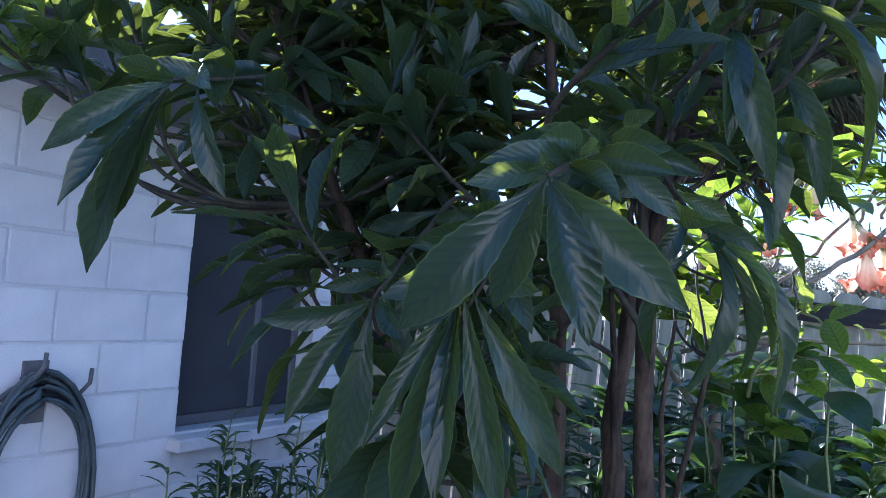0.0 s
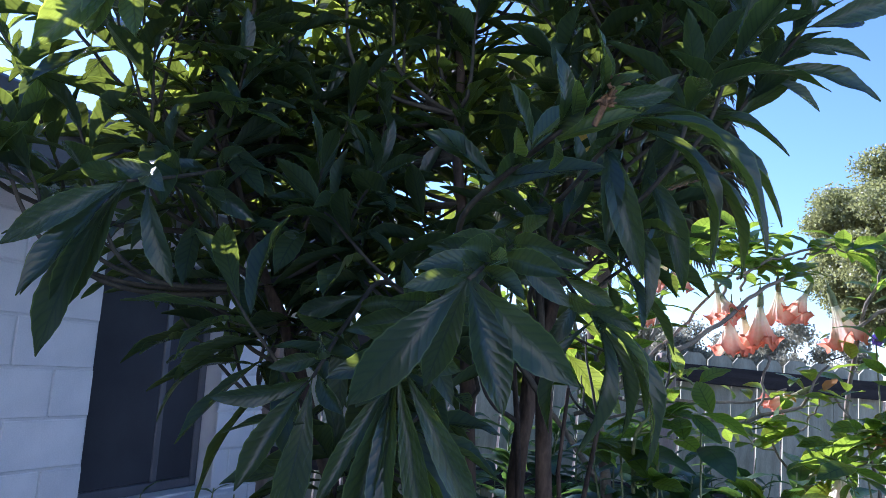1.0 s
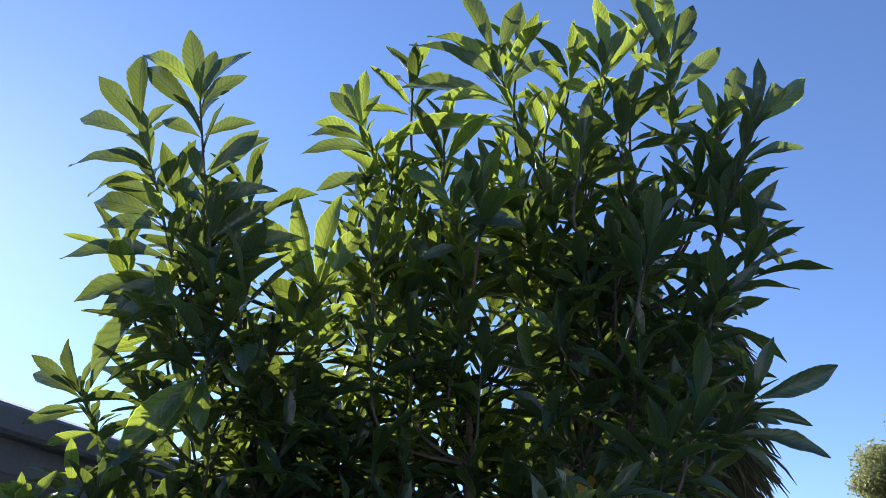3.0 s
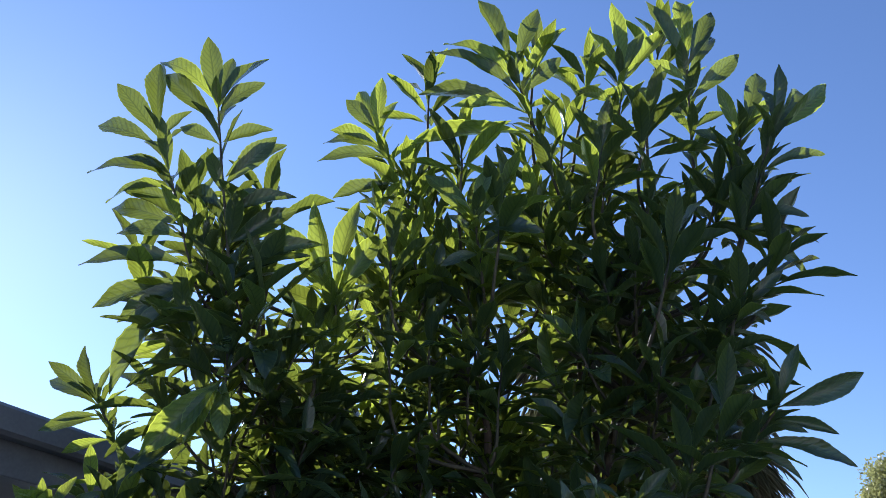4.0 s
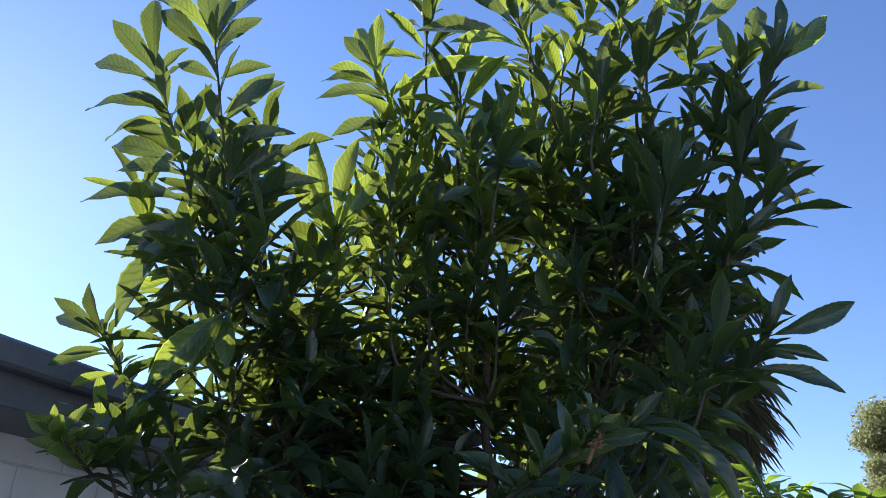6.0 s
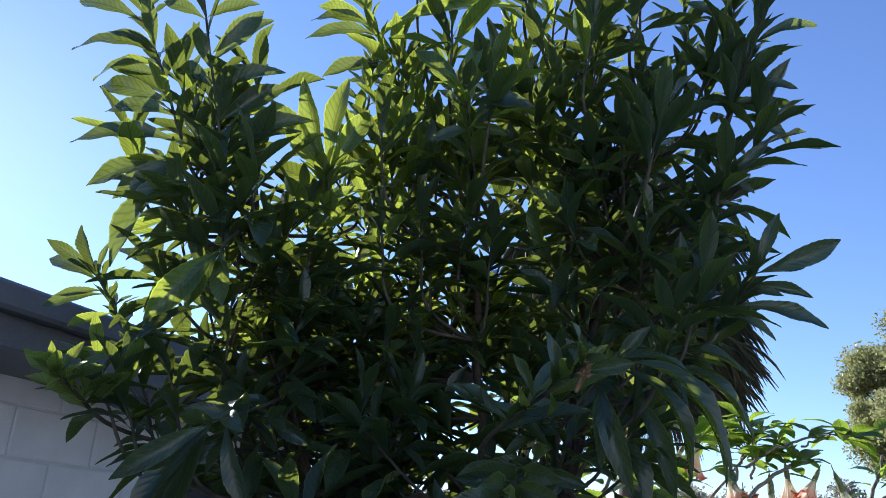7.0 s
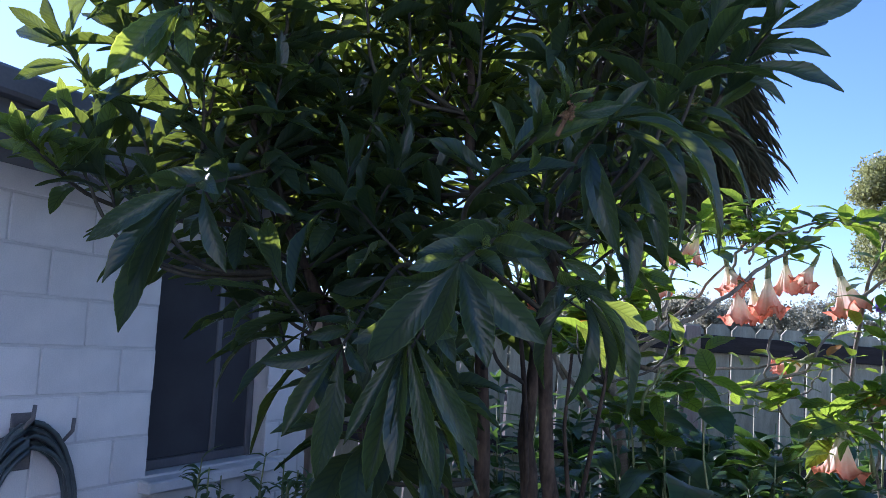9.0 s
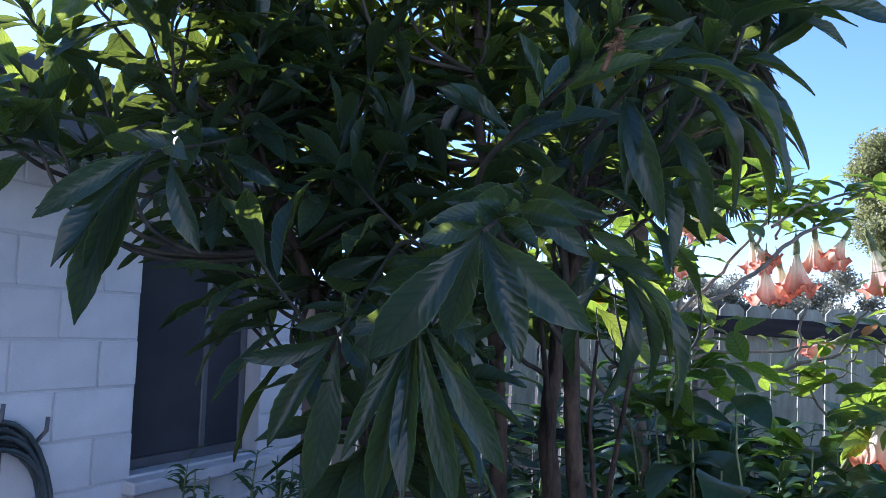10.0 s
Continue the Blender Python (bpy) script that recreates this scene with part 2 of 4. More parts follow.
def bend(a, b, n=8, sag=0.0, sway=0.03, seed=0):
    """A slightly crooked line from a to b that bows up (sag below zero: down)."""
    a, b = Vector(a), Vector(b)
    pts = []
    for i in range(n + 1):
        u = i / n
        p = a.lerp(b, u)
        k = math.sin(math.pi * u)
        p += Vector((noise.noise(Vector((seed * 3.1, u * 2.5, 0.3))), noise.noise(Vector((seed * 3.1, u * 2.5, 5.3))), noise.noise(Vector((seed * 3.1, u * 2.5, 9.3))))) * sway * k
        p.z += sag * k
        pts.append(p)
    return pts


def taper(r0, r1, n):
    return [r0 + (r1 - r0) * i / n for i in range(n + 1)]


def leaf_shape(steps=12, fullest=0.6, droop=0.12, fold=0.25, tooth=0.05, wave=0.02, twist=0.0, point=1.0, across=2):
    """Points, faces and leaf coordinates of a leaf one long on +y and about one wide; z is its upper side."""
    vs, fs, uvs = [], [], []
    cols = 2 * across + 1
    power = math.log(0.5) / math.log(fullest)
    for i in range(steps + 1):
        u = i / steps
        w = 0.5 * math.sin(math.pi * u ** power) ** (0.85 * point) if 0 < i < steps else 0.012
        if 0 < i < steps and i % 2:
            w *= 1 + tooth
        if u < 0.08:
            w = max(0.025, w * 0.5)
        arch = droop * 4 * u * (1 - u) * (1.1 - 0.4 * u)
        tw = twist * (u - 0.5)
        for c in range(cols):
            s = (c - across) / across
            x = w * s
            z = fold * abs(x) * 0.16 + arch + wave * math.sin(u * 17 + s * 2.0) * abs(s) * 0.25 - 0.004 * (1 - abs(s)) + x * tw * 0.16
            vs.append((x, u, z))
            uvs.append((0.5 + 0.5 * s, u))
    for i in range(steps):
        for c in range(cols - 1):
            a = i * cols + c
            fs.append((a, a + 1, a + cols + 1, a + cols))
    return np.array(vs), fs, np.array(uvs)


def leaf_mesh(name, shape, mat):
    vs, fs, uvs = shape
    me = bpy.data.meshes.new(name)
    me.from_pydata(vs.tolist(), [], fs)
    lay = me.uv_layers.new(name="UVMap")
    idx = np.array([i for f in fs for i in f])
    lay.data.foreach_set("uv", uvs[idx].astype(np.float32).ravel())
    me.materials.append(mat)
    me.shade_smooth()
    return me


def leaf_pose(base, tip, width, face):
    """The 4 x 4 that lays a unit leaf from base to tip, its upper side towards face."""
    base, tip = Vector(base), Vector(tip)
    y = tip - base
    n = Vector(face)
    x = y.cross(n)
    if x.length < 1e-5:
        x = y.cross(Vector((0.3, 0.2, 1)))
    x.normalize()
    z = x.cross(y).normalized()
    ln = y.length
    m = Matrix.Identity(4)
    m.col[0][:3], m.col[1][:3], m.col[2][:3], m.col[3][:3] = x * width * ln, y, z * ln, base
    return m


def merged(name, items, shapes, mat, parent=None, label="", kind="stuff"):
    """Many leaves as one mesh: items are (4 x 4, shape number)."""
    vv, ff, uu, at = [], [], [], 0
    for m, k in items:
        vs, fs, uvs = shapes[k]
        a = np.array(m)
        vv.append(vs @ a[:3, :3].T + a[:3, 3])
        ff.append(np.array(fs) + at)
        uu.append(uvs[np.array(fs).ravel()])
        at += len(vs)
    me = bpy.data.meshes.new(name)
    me.from_pydata(np.concatenate(vv).tolist(), [], np.concatenate(ff).tolist())
    lay = me.uv_layers.new(name="UVMap")
    lay.data.foreach_set("uv", np.concatenate(uu).astype(np.float32).ravel())
    me.materials.append(mat)
    me.shade_smooth()
    ob = new(name, me)
    if parent:
        ob.parent = parent
    return tagged(ob, label, kind=kind)


rng = random.Random(11)


def rnd(a, b):
    return rng.uniform(a, b)


# ---- ground ----
bm = bmesh.new()
N = 44
for i in range(N + 1):
    for j in range(N + 1):
        x, y = ((2 * i / N - 1), (2 * j / N - 1))
        x, y = 300 * math.copysign(abs(x) ** 3, x), 300 * math.copysign(abs(y) ** 3, y)
        bm.verts.new((x, y + 2, 0.05 * noise.noise(Vector((x * 0.8, y * 0.8, 0)))))
bm.verts.ensure_lookup_table()
for i in range(N):
    for j in range(N):
        a = i * (N + 1) + j
        bm.faces.new((bm.verts[a], bm.verts[a + N + 1], bm.verts[a + N + 2], bm.verts[a + 1]))
tagged(part("ground", bm, SOIL), "dark garden soil under the shrubs and trees", "ground", kind="structure")

# Unseen paving, added to reflect light up under leaves and wall.
patio = part("pavement", boxed(-2.2, 7.5, -9.0, 0.75, -0.06, 0.075, bevel=0.01), BOUNCE_PAVING, smooth=False)
tagged(patio, "unseen pale concrete added to bounce light up onto the leaves", "patio", kind="structure")

# Unseen wall, added to throw sunlight back onto the tree's near side.
back = part("wall_back", boxed(-4.5, 8.0, -4.2, -4.0, -0.1, 2.9, bevel=0.01), BLOCK, smooth=False)
tagged(back, "unseen pale wall added to bounce sunlight onto the tree", "wall", kind="structure")

# ---- house: painted block wall seen at a slant, dark window, low eave ----
HOUSE = pose(-1.231, 3.268, 0, 0, 0, -22)     # local y runs along the wall, local +x is the garden side
S0, S1, TOP = -4.6, 1.27, 2.44
WIN = (0.0, 0.87, 1.072, 2.2)              # opening along the wall and up
house = thing("house", (0, 0, 0), "white painted concrete-block house with a low dark eave", "house", kind="structure")
house.matrix_world = HOUSE
bm = bmesh.new()
for a, b, c, d in ((S0, WIN[0], 0, TOP), (WIN[1], S1, 0, TOP), (WIN[0], WIN[1], 0, WIN[2]), (WIN[0], WIN[1], WIN[3], TOP)):
    box(bm, -0.19, -0.008, a, b, c - 0.2 if c == 0 else c, d)
wall = part("wall_garden", bm, MORTAR, house, "mortar bed of the block wall", smooth=False)
bm = bmesh.new()
box(bm, -4.2, -0.19, S1 - 0.19, S1, -0.2, TOP)
box(bm, -4.2, -0.19, S0, S0 + 0.19, -0.2, TOP)
box(bm, -4.4, -4.2, S0, S1, -0.2, TOP)
part("wall_rest", bm, BLOCK, house, smooth=False)
part("inner_floor", boxed(-4.2, -0.2, S0 + 0.2, S1 - 0.2, 0.0, 0.1), CONCRETE, house, smooth=False)
# roof: slab rising away from the garden, fascia board and soffit
EAVE, EZ, SLOPE = 0.55, 2.53, math.tan(radians(17))
bm = bmesh.new()
ys = (S0 - 0.4, S1 + 0.35)
quad = [(EAVE, EZ), (EAVE, EZ - 0.03), (-2.2, EZ - 0.03 + (EAVE + 2.2) * SLOPE), (-5.0, EZ - 0.03), (-5.0, EZ), (-2.2, EZ + (EAVE + 2.2) * SLOPE)]
rings = [[bm.verts.new((x, y, z)) for x, z in quad] for y in ys]
for k in range(6):
    bm.faces.new((rings[0][k], rings[0][(k + 1) % 6], rings[1][(k + 1) % 6], rings[1][k]))
for r in (rings[0], rings[1][::-1]):
    bm.faces.new((r[0], r[1], r[2], r[5]))
    bm.faces.new((r[2], r[3], r[4], r[5]))
part("roof", bm, SHINGLE, house, "dark shingle roof", smooth=False)
part("fascia", boxed(EAVE - 0.06, EAVE - 0.02, ys[0], ys[1], EZ - 0.20, EZ - 0.034, bevel=0.004), FASCIA, house, "grey painted fascia board", smooth=False)
part("soffit", boxed(-0.006, EAVE - 0.063, ys[0], ys[1], EZ - 0.17, EZ - 0.15), FASCIA, house, smooth=False)
part("gutter", boxed(EAVE - 0.018, EAVE + 0.05, ys[0], ys[1], EZ - 0.10, EZ - 0.01, bevel=0.012), FASCIA, house, "grey eave gutter", smooth=False)
# window set in the opening
window = thing("window_1", (0, 0, 0), "dark window in the block wall with a pale sill", "window", kind="structure")
window.matrix_world = HOUSE
bm = bmesh.new()
w0, w1, h0, h1 = WIN
for a, b, c, d in ((w0 + 0.002, w0 + 0.05, h0 + 0.002, h1 - 0.002), (w1 - 0.05, w1 - 0.002, h0 + 0.002, h1 - 0.002), (w0 + 0.052, w1 - 0.052, h0 + 0.002, h0 + 0.05), (w0 + 0.052, w1 - 0.052, h1 - 0.05, h1 - 0.002), (0.53, 0.57, h0 + 0.052, h1 - 0.052)):
    box(bm, -0.15, -0.10, a, b, c, d, bevel=0.004)
part("window_frame", bm, DARKFRAME, window, smooth=False)
for a, b in ((w0 + 0.053, 0.529), (0.571, w1 - 0.053)):
    part("insect_screen", boxed(-0.112, -0.108, a, b, h0 + 0.053, h1 - 0.053), SCREEN, window, "dark insect screen", smooth=False)
    part("pane", boxed(-0.13, -0.124, a, b, h0 + 0.053, h1 - 0.053), GLASS, window, smooth=False)
bm = bmesh.new()
box(bm, -0.098, 0.07, w0 - 0.04, w1 + 0.06, h0 - 0.075, h0 + 0.0, bevel=0.008)
for v in bm.verts:
    if v.co.z > h0 - 0.02:
        v.co.z -= 0.12 * (v.co.x + 0.1)
part("window_sill", bm, CONCRETE, window, "pale sloping concrete sill", smooth=False)

# ---- fence of upright boards, its rails on this side ----
FENCE = pose(1.555, 4.66, 0, 0, 2.6, -1.5)
fence = thing("fence", (0, 0, 0), "weathered grey board fence, six feet, dark rails on this side", "fence", kind="structure")
fence.matrix_world = FENCE
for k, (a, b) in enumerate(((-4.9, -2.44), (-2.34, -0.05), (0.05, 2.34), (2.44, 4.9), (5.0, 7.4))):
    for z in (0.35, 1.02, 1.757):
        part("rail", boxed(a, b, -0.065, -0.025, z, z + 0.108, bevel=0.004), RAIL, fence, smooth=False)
for x in (-2.39, 0.0, 2.39, 4.95, -4.95):
    part("post", boxed(x - 0.047, x + 0.047, -0.118, -0.026, -0.4, 1.915, bevel=0.006), POST, fence, smooth=False)
boards = []
for k in range(4):
    bm = bmesh.new()
    wd, tp = 0.143, 1.93
    pts = [(0, -0.5), (wd, -0.5), (wd, tp - 0.035), (wd - 0.03, tp), (0.03, tp), (0, tp - 0.035)]
    f0 = [bm.verts.new((x, -0.008 + 0.002 * math.sin(k + x * 20), z + 0.004 * k)) for x, z in pts]
    f1 = [bm.verts.new((x, 0.010 + 0.002 * math.sin(k + x * 20), z + 0.004 * k)) for x, z in pts]
    bm.faces.new(f0)
    bm.faces.new(f1[::-1])
    for i in range(6):
        bm.faces.new((f0[i], f1[i], f1[(i + 1) % 6], f0[(i + 1) % 6]))
    boards.append(mesh_of("board", bm, BOARD, False))
for i in range(80):
    ob = part("board", boards[(i * 7) % 4], BOARD, fence)
    ob.location = (-5.005 + i * 0.155 + rnd(-0.003, 0.003), 0, rnd(-0.008, 0.008))
    ob.rotation_euler = (0, rnd(-0.004, 0.004), 0)

# ---- garden hose on a wall hanger ----
hanger = thing("hose_hanger", (0, 0, 0), "dark iron hose hanger fixed to the white block wall", "hose hanger")
hanger.matrix_world = HOUSE @ pose(0, -0.66, 1.30)
part("back_plate", boxed(0.0, 0.008, -0.05, 0.05, -0.12, 0.10, bevel=0.003), IRON, hanger, smooth=False)
bm = bmesh.new()
sweep(bm, [(0.008 + 0.0, 0.19 * math.cos(math.pi * i / 12), -0.16 + 0.19 * math.sin(math.pi * i / 12)) for i in range(13)], [0.009] * 13)
for v in bm.verts:
    v.co.x += 0.02
part("saddle", bm, IRON, hanger)
for y, z in ((-0.05, 0.09), (0.13, 0.03)):
    part("hook", sweep(bmesh.new(), [(0.01, y, z - 0.05), (0.08, y, z - 0.045), (0.13, y, z), (0.13, y + 0.003, z + 0.05)], [0.008] * 4), IRON, hanger)
bm = bmesh.new()
pts = []
for i in range(260):
    w = i / 26 * 2 * math.pi
    turn = i / 260
    rx, rz = 0.205 + 0.02 * math.sin(turn * 31), 0.36 + 0.05 * math.sin(turn * 17 + 1)
    pts.append((0.035 + 0.075 * ((turn * 10) % 3) / 3 + 0.006 * math.sin(turn * 23), rx * math.sin(w), rz * math.cos(w) - 0.34))
sweep(bm, pts, [0.010] * len(pts), sides=7)
hose = thing("garden_hose", (0, 0, 0), "dark rubber garden hose coiled over the wall hanger", "garden hose")
hose.matrix_world = HOUSE @ pose(0, -0.66, 1.30)
part("coil", bm, HOSE, hose)
part("loose_end", sweep(bmesh.new(), [(0.05, 0.19, -0.45), (0.10, 0.17, -0.7), (0.09, 0.12, -0.95), (0.12, 0.0, -1.2), (0.16, -0.1, -1.26)], [0.010] * 5, 7), HOSE, hose)

# ---- loquat tree ----
ROOT = Vector((0.40, 1.95, 0.0))
loquat = thing("loquat_tree", ROOT, "tall leafy loquat tree with long toothed dark green leaves", "tree")
loquat.matrix_world = Matrix.Translation(ROOT)
BACK = Matrix.Translation(-ROOT)
LS = [leaf_shape(22, 0.58, 0.03, 0.7, 0.05, 0.04, 0.4, 1.08), leaf_shape(22, 0.60, 0.10, 0.6, 0.06, 0.04, 0.8, 1.12), leaf_shape(22, 0.56, 0.17, 0.5, 0.05, 0.05, -0.8, 1.05), leaf_shape(22, 0.59, 0.06, 1.3, 0.06, 0.04, 1.2, 1.1), leaf_shape(22, 0.55, 0.24, 0.9, 0.05, 0.04, 0.3, 1.05)]
LEAVES = [leaf_mesh("leaf", s, LEAF) for s in LS]
YOUNGS = [leaf_mesh("leaf", s, YOUNG_SUNLIT) for s in LS]
trunks = [((0.40, 1.92, -0.1), (0.33, 1.78, 1.15), (0.31, 1.76, 1.75), (0.26, 1.85, 2.5), (0.18, 1.85, 3.0)),
          ((0.44, 1.90, -0.1), (0.50, 1.62, 1.05), (0.46, 1.60, 1.80), (0.62, 1.75, 2.5), (0.80, 1.70, 3.1)),
          ((0.37, 1.98, -0.1), (0.15, 1.95, 1.00), (-0.10, 1.85, 1.70), (-0.34, 1.72, 2.3), (-0.42, 1.62, 2.8)),
          ((0.46, 1.98, -0.1), (0.44, 1.80, 1.20), (0.46, 1.82, 1.75), (0.62, 2.05, 2.5), (0.5, 1.95, 3.2))]
nodes = []
for k, way in enumerate(trunks):
    pts = []
    for a, b in zip(way, way[1:]):
        pts += bend(a, b, 6, 0, 0.035, k + a[2])[:-1]
    pts.append(Vector(way[-1]))
    nodes += [p for p in pts if p.z > 1.0]
    ob = part("trunk", sweep(bmesh.new(), [p - ROOT for p in pts], taper(0.029, 0.005, len(pts) - 1), 10, 0.45, k), BARK, loquat, "brown bark stem")
for k, (x0, y0, x1, y1, top) in enumerate(((0.30, 2.02, 0.20, 1.90, 1.75), (0.48, 1.86, 0.40, 1.70, 1.85), (0.52, 2.02, 0.56, 1.84, 1.7), (0.34, 1.90, 0.02, 1.82, 1.6), (0.44, 2.06, 0.72, 2.10, 1.8))):
    pts = bend((x0, y0, -0.1), (x1, y1, top), 9, 0.0, 0.12, k + 3)
    nodes += pts[6:]
    part("sucker", sweep(bmesh.new(), [p - ROOT for p in pts], taper(0.015, 0.005, 9), 8, 0.4, k), BARK, loquat, "thin brown sucker stem")
rest = []          # leaves beyond the countable ones
youngrest = []
count = [0]


def add_leaf(base, tip, width, face, young, k, single):
    m = leaf_pose(base, tip, width, face)
    if single and count[0] < 300:
        ob = part("leaf", (YOUNGS if young else LEAVES)[k], LEAF, loquat)
        ob.matrix_local = BACK @ m
        count[0] += 1
    else:
        (youngrest if young else rest).append((BACK @ m, k))


def stem_of(apex, base, seed, thick=0.007):
    apex, base = Vector(apex), Vector(base)
    near = min(nodes, key=lambda p: (p - base).length + 1.2 * max(0, p.z - base.z + 0.12))
    lead = base - (apex - base).normalized() * 0.45 * (base - near).length
    pts = [near.lerp(lead, k / 6).lerp(lead.lerp(base, k / 6), k / 6) + Vector((rnd(-1, 1), rnd(-1, 1), rnd(-1, 1))) * (0.004 if k else 0) for k in range(6)]
    pts += bend(base, apex, 6, 0.0, 0.010, seed + 2)
    soft = pts
    for _ in range(2):
        soft = [soft[0]] + [a.lerp(b, k) for a, b in zip(soft, soft[1:]) for k in (0.25, 0.75)] + [soft[-1]]
    part("limb", sweep(bmesh.new(), [p - ROOT for p in soft[::2]], taper(thick * 1.1, thick * 0.45, len(soft[::2]) - 1), 7, 0.15, seed), TWIG if thick < 0.0075 else BARK, loquat)
    return pts[6:]


def shoot(apex, base, tips, young=0.0, slim=1.0, hang=False, extra=18, big=0.17):
    """One shoot of the tree: a stem, its leaves that can be told apart, and some more round it."""
    seed = round(apex[0] * 31 + apex[2] * 7)
    line = stem_of(apex, base, seed)

    def on(k):
        f = (1 - k) * 6
        i = min(5, int(f))
        return line[i].lerp(line[i + 1], f - i)
    grow = (Vector(apex) - Vector(base)).normalized()
    for i, (x, y, z, k) in enumerate(tips):
        b, t = on(k), Vector((x, y, z))
        flat = abs((t - b).normalized().z)
        spread = 1 - abs((t - b).normalized().dot(grow))
        face = grow * (0.05 + 0.3 * spread) + Vector((rnd(-0.5, 0.5), -rnd(0.8, 1.1), rnd(-0.4, 0.25)))
        if hang:
            face = Vector((rnd(-0.4, 0.4) + 0.4 * (b.x - t.x), -0.5, 0.9))
        add_leaf(b, t, min(rnd(0.25, 0.31) * slim, 0.060 * max(1.0, slim) / (t - b).length), face, rng.random() < young, 4 if hang else rng.choice((0, 1, 3) if flat > 0.7 else (1, 2, 3)), True)
    axis = grow
    if hang:
        extra = 6
    for i in range(extra):
        k = 0.06 + 0.94 * i / extra
        b = on(k)
        w = i * 2.4 + seed
        out = Vector((math.cos(w) * 0.8, math.sin(w), rnd(-0.1, 0.4))).normalized()
        add_leaf(b, b + (out + axis * (1.6 - 1.1 * k)).normalized() * big * rnd(0.75, 1.1) * (0.75 + 0.25 * k), rnd(0.24, 0.30), axis + Vector((rnd(-0.5, 0.5), rnd(-0.7, 0.3), 0.3)), rng.random() < young, rng.randrange(4), False)


def bushy(apex, way, n, big, droop, young=0.0):
    """A shoot in the body of the crown, with its leaves spiralling round the last stretch."""
    apex, way = Vector(apex), Vector(way).normalized()
    base = apex - way * rnd(0.16, 0.28)
    stem_of(apex, base, round(apex.x * 57 + apex.z * 91), 0.006)
    a = way.orthogonal().normalized()
    b = way.cross(a)
    w = rnd(0, 6.28)
    for i in range(n):
        u = i / n
        w += 2.4
        p = base.lerp(apex, 0.15 + 0.85 * u)
        lean = (1.2 if apex.z > 2.9 else 1.5) - (0.9 if apex.z > 2.9 else 1.1) * u + rnd(-0.2, 0.2)
        out = (a * math.cos(w) + b * math.sin(w)) * math.sin(lean) + way * math.cos(lean)
        out.z -= droop * (1 - u)
        out.normalize()
        ln = big * (1.2 - 0.4 * u) * rnd(0.85, 1.2)
        add_leaf(p, p + out * ln, rnd(0.21, 0.27), way + Vector((0, 0, 0.6)), rng.random() < young, rng.randrange(4), False)


shoot((-0.63, 1.45, 3.44), (-0.46, 1.55, 2.64), [
    (-0.69, 1.4, 3.67, 0.04), (-0.88, 1.49, 3.64, 0.01), (-0.82, 1.44, 3.54, 0.12), (-0.64, 1.51, 3.68, 0.05), (-0.49, 1.45, 3.62, 0.02), (-0.47, 1.41, 3.48, 0.08),
    (-0.45, 1.51, 3.37, 0.20), (-0.42, 1.47, 3.31, 0.39), (-0.41, 1.55, 3.34, 0.36), (-0.42, 1.5, 3.12, 0.46), (-0.32, 1.45, 3.07, 0.50), (-0.34, 1.55, 3.09, 0.62),
    (-0.73, 1.45, 3.33, 0.21), (-0.7, 1.56, 3.16, 0.49), (-0.24, 1.52, 2.95, 0.70), (-0.26, 1.48, 2.89, 0.77),
], 0.08, 1.15, False, 13, 0.2)
shoot((-0.82, 1.5, 3.34), (-0.6, 1.55, 2.81), [
    (-0.98, 1.45, 3.51, 0.03), (-0.91, 1.54, 3.68, 0.00), (-0.72, 1.48, 3.42, 0.04), (-1.07, 1.56, 3.42, 0.10), (-1.02, 1.51, 3.19, 0.30), (-0.89, 1.46, 3.22, 0.28),
    (-0.96, 1.56, 3.11, 0.38), (-0.88, 1.5, 3.12, 0.45), (-0.95, 1.59, 3.11, 0.61), (-0.88, 1.53, 2.98, 0.69), (-0.94, 1.49, 2.85, 0.87), (-0.92, 1.59, 2.76, 0.95),
    (-0.8, 1.53, 2.69, 0.95), (-0.82, 1.61, 2.73, 0.95), (-0.75, 1.55, 2.65, 0.95), (-0.75, 1.5, 2.47, 0.95),
], 0.08, 1.15, False, 13, 0.2)
shoot((-0.94, 1.8, 2.55), (-0.84, 1.85, 2.38), [
    (-1.1, 1.75, 2.65, 0.05), (-1.05, 1.84, 2.74, 0.00), (-0.91, 1.78, 2.66, 0.00), (-1.15, 1.87, 2.63, 0.12), (-1.1, 1.81, 2.45, 0.31), (-1.04, 1.76, 2.47, 0.26),
    (-0.88, 1.85, 2.6, 0.19), (-0.82, 1.81, 2.49, 0.59), (-0.87, 1.89, 2.45, 0.69), (-1.02, 1.83, 2.39, 0.65),
], 0.3, 0.75, False, 14, 0.12)
shoot((-0.38, 1.30, 2.45), (-0.40, 1.50, 2.60), [
    (-0.516, 1.25, 2.25, 0.00), (-0.43, 1.27, 2.285, 0.00), (-0.35, 1.29, 2.30, 0.05),
], 1.0, 1.15, False, 2, 0.14)
shoot((-0.71, 1.3, 2.13), (-0.72, 1.5, 2.08), [
    (-0.78, 1.25, 2.18, 0.00), (-0.69, 1.34, 2.22, 0.00), (-0.73, 1.29, 2.09, 0.05), (-0.65, 1.39, 2.17, 0.16),
], 1.0, 1.1)
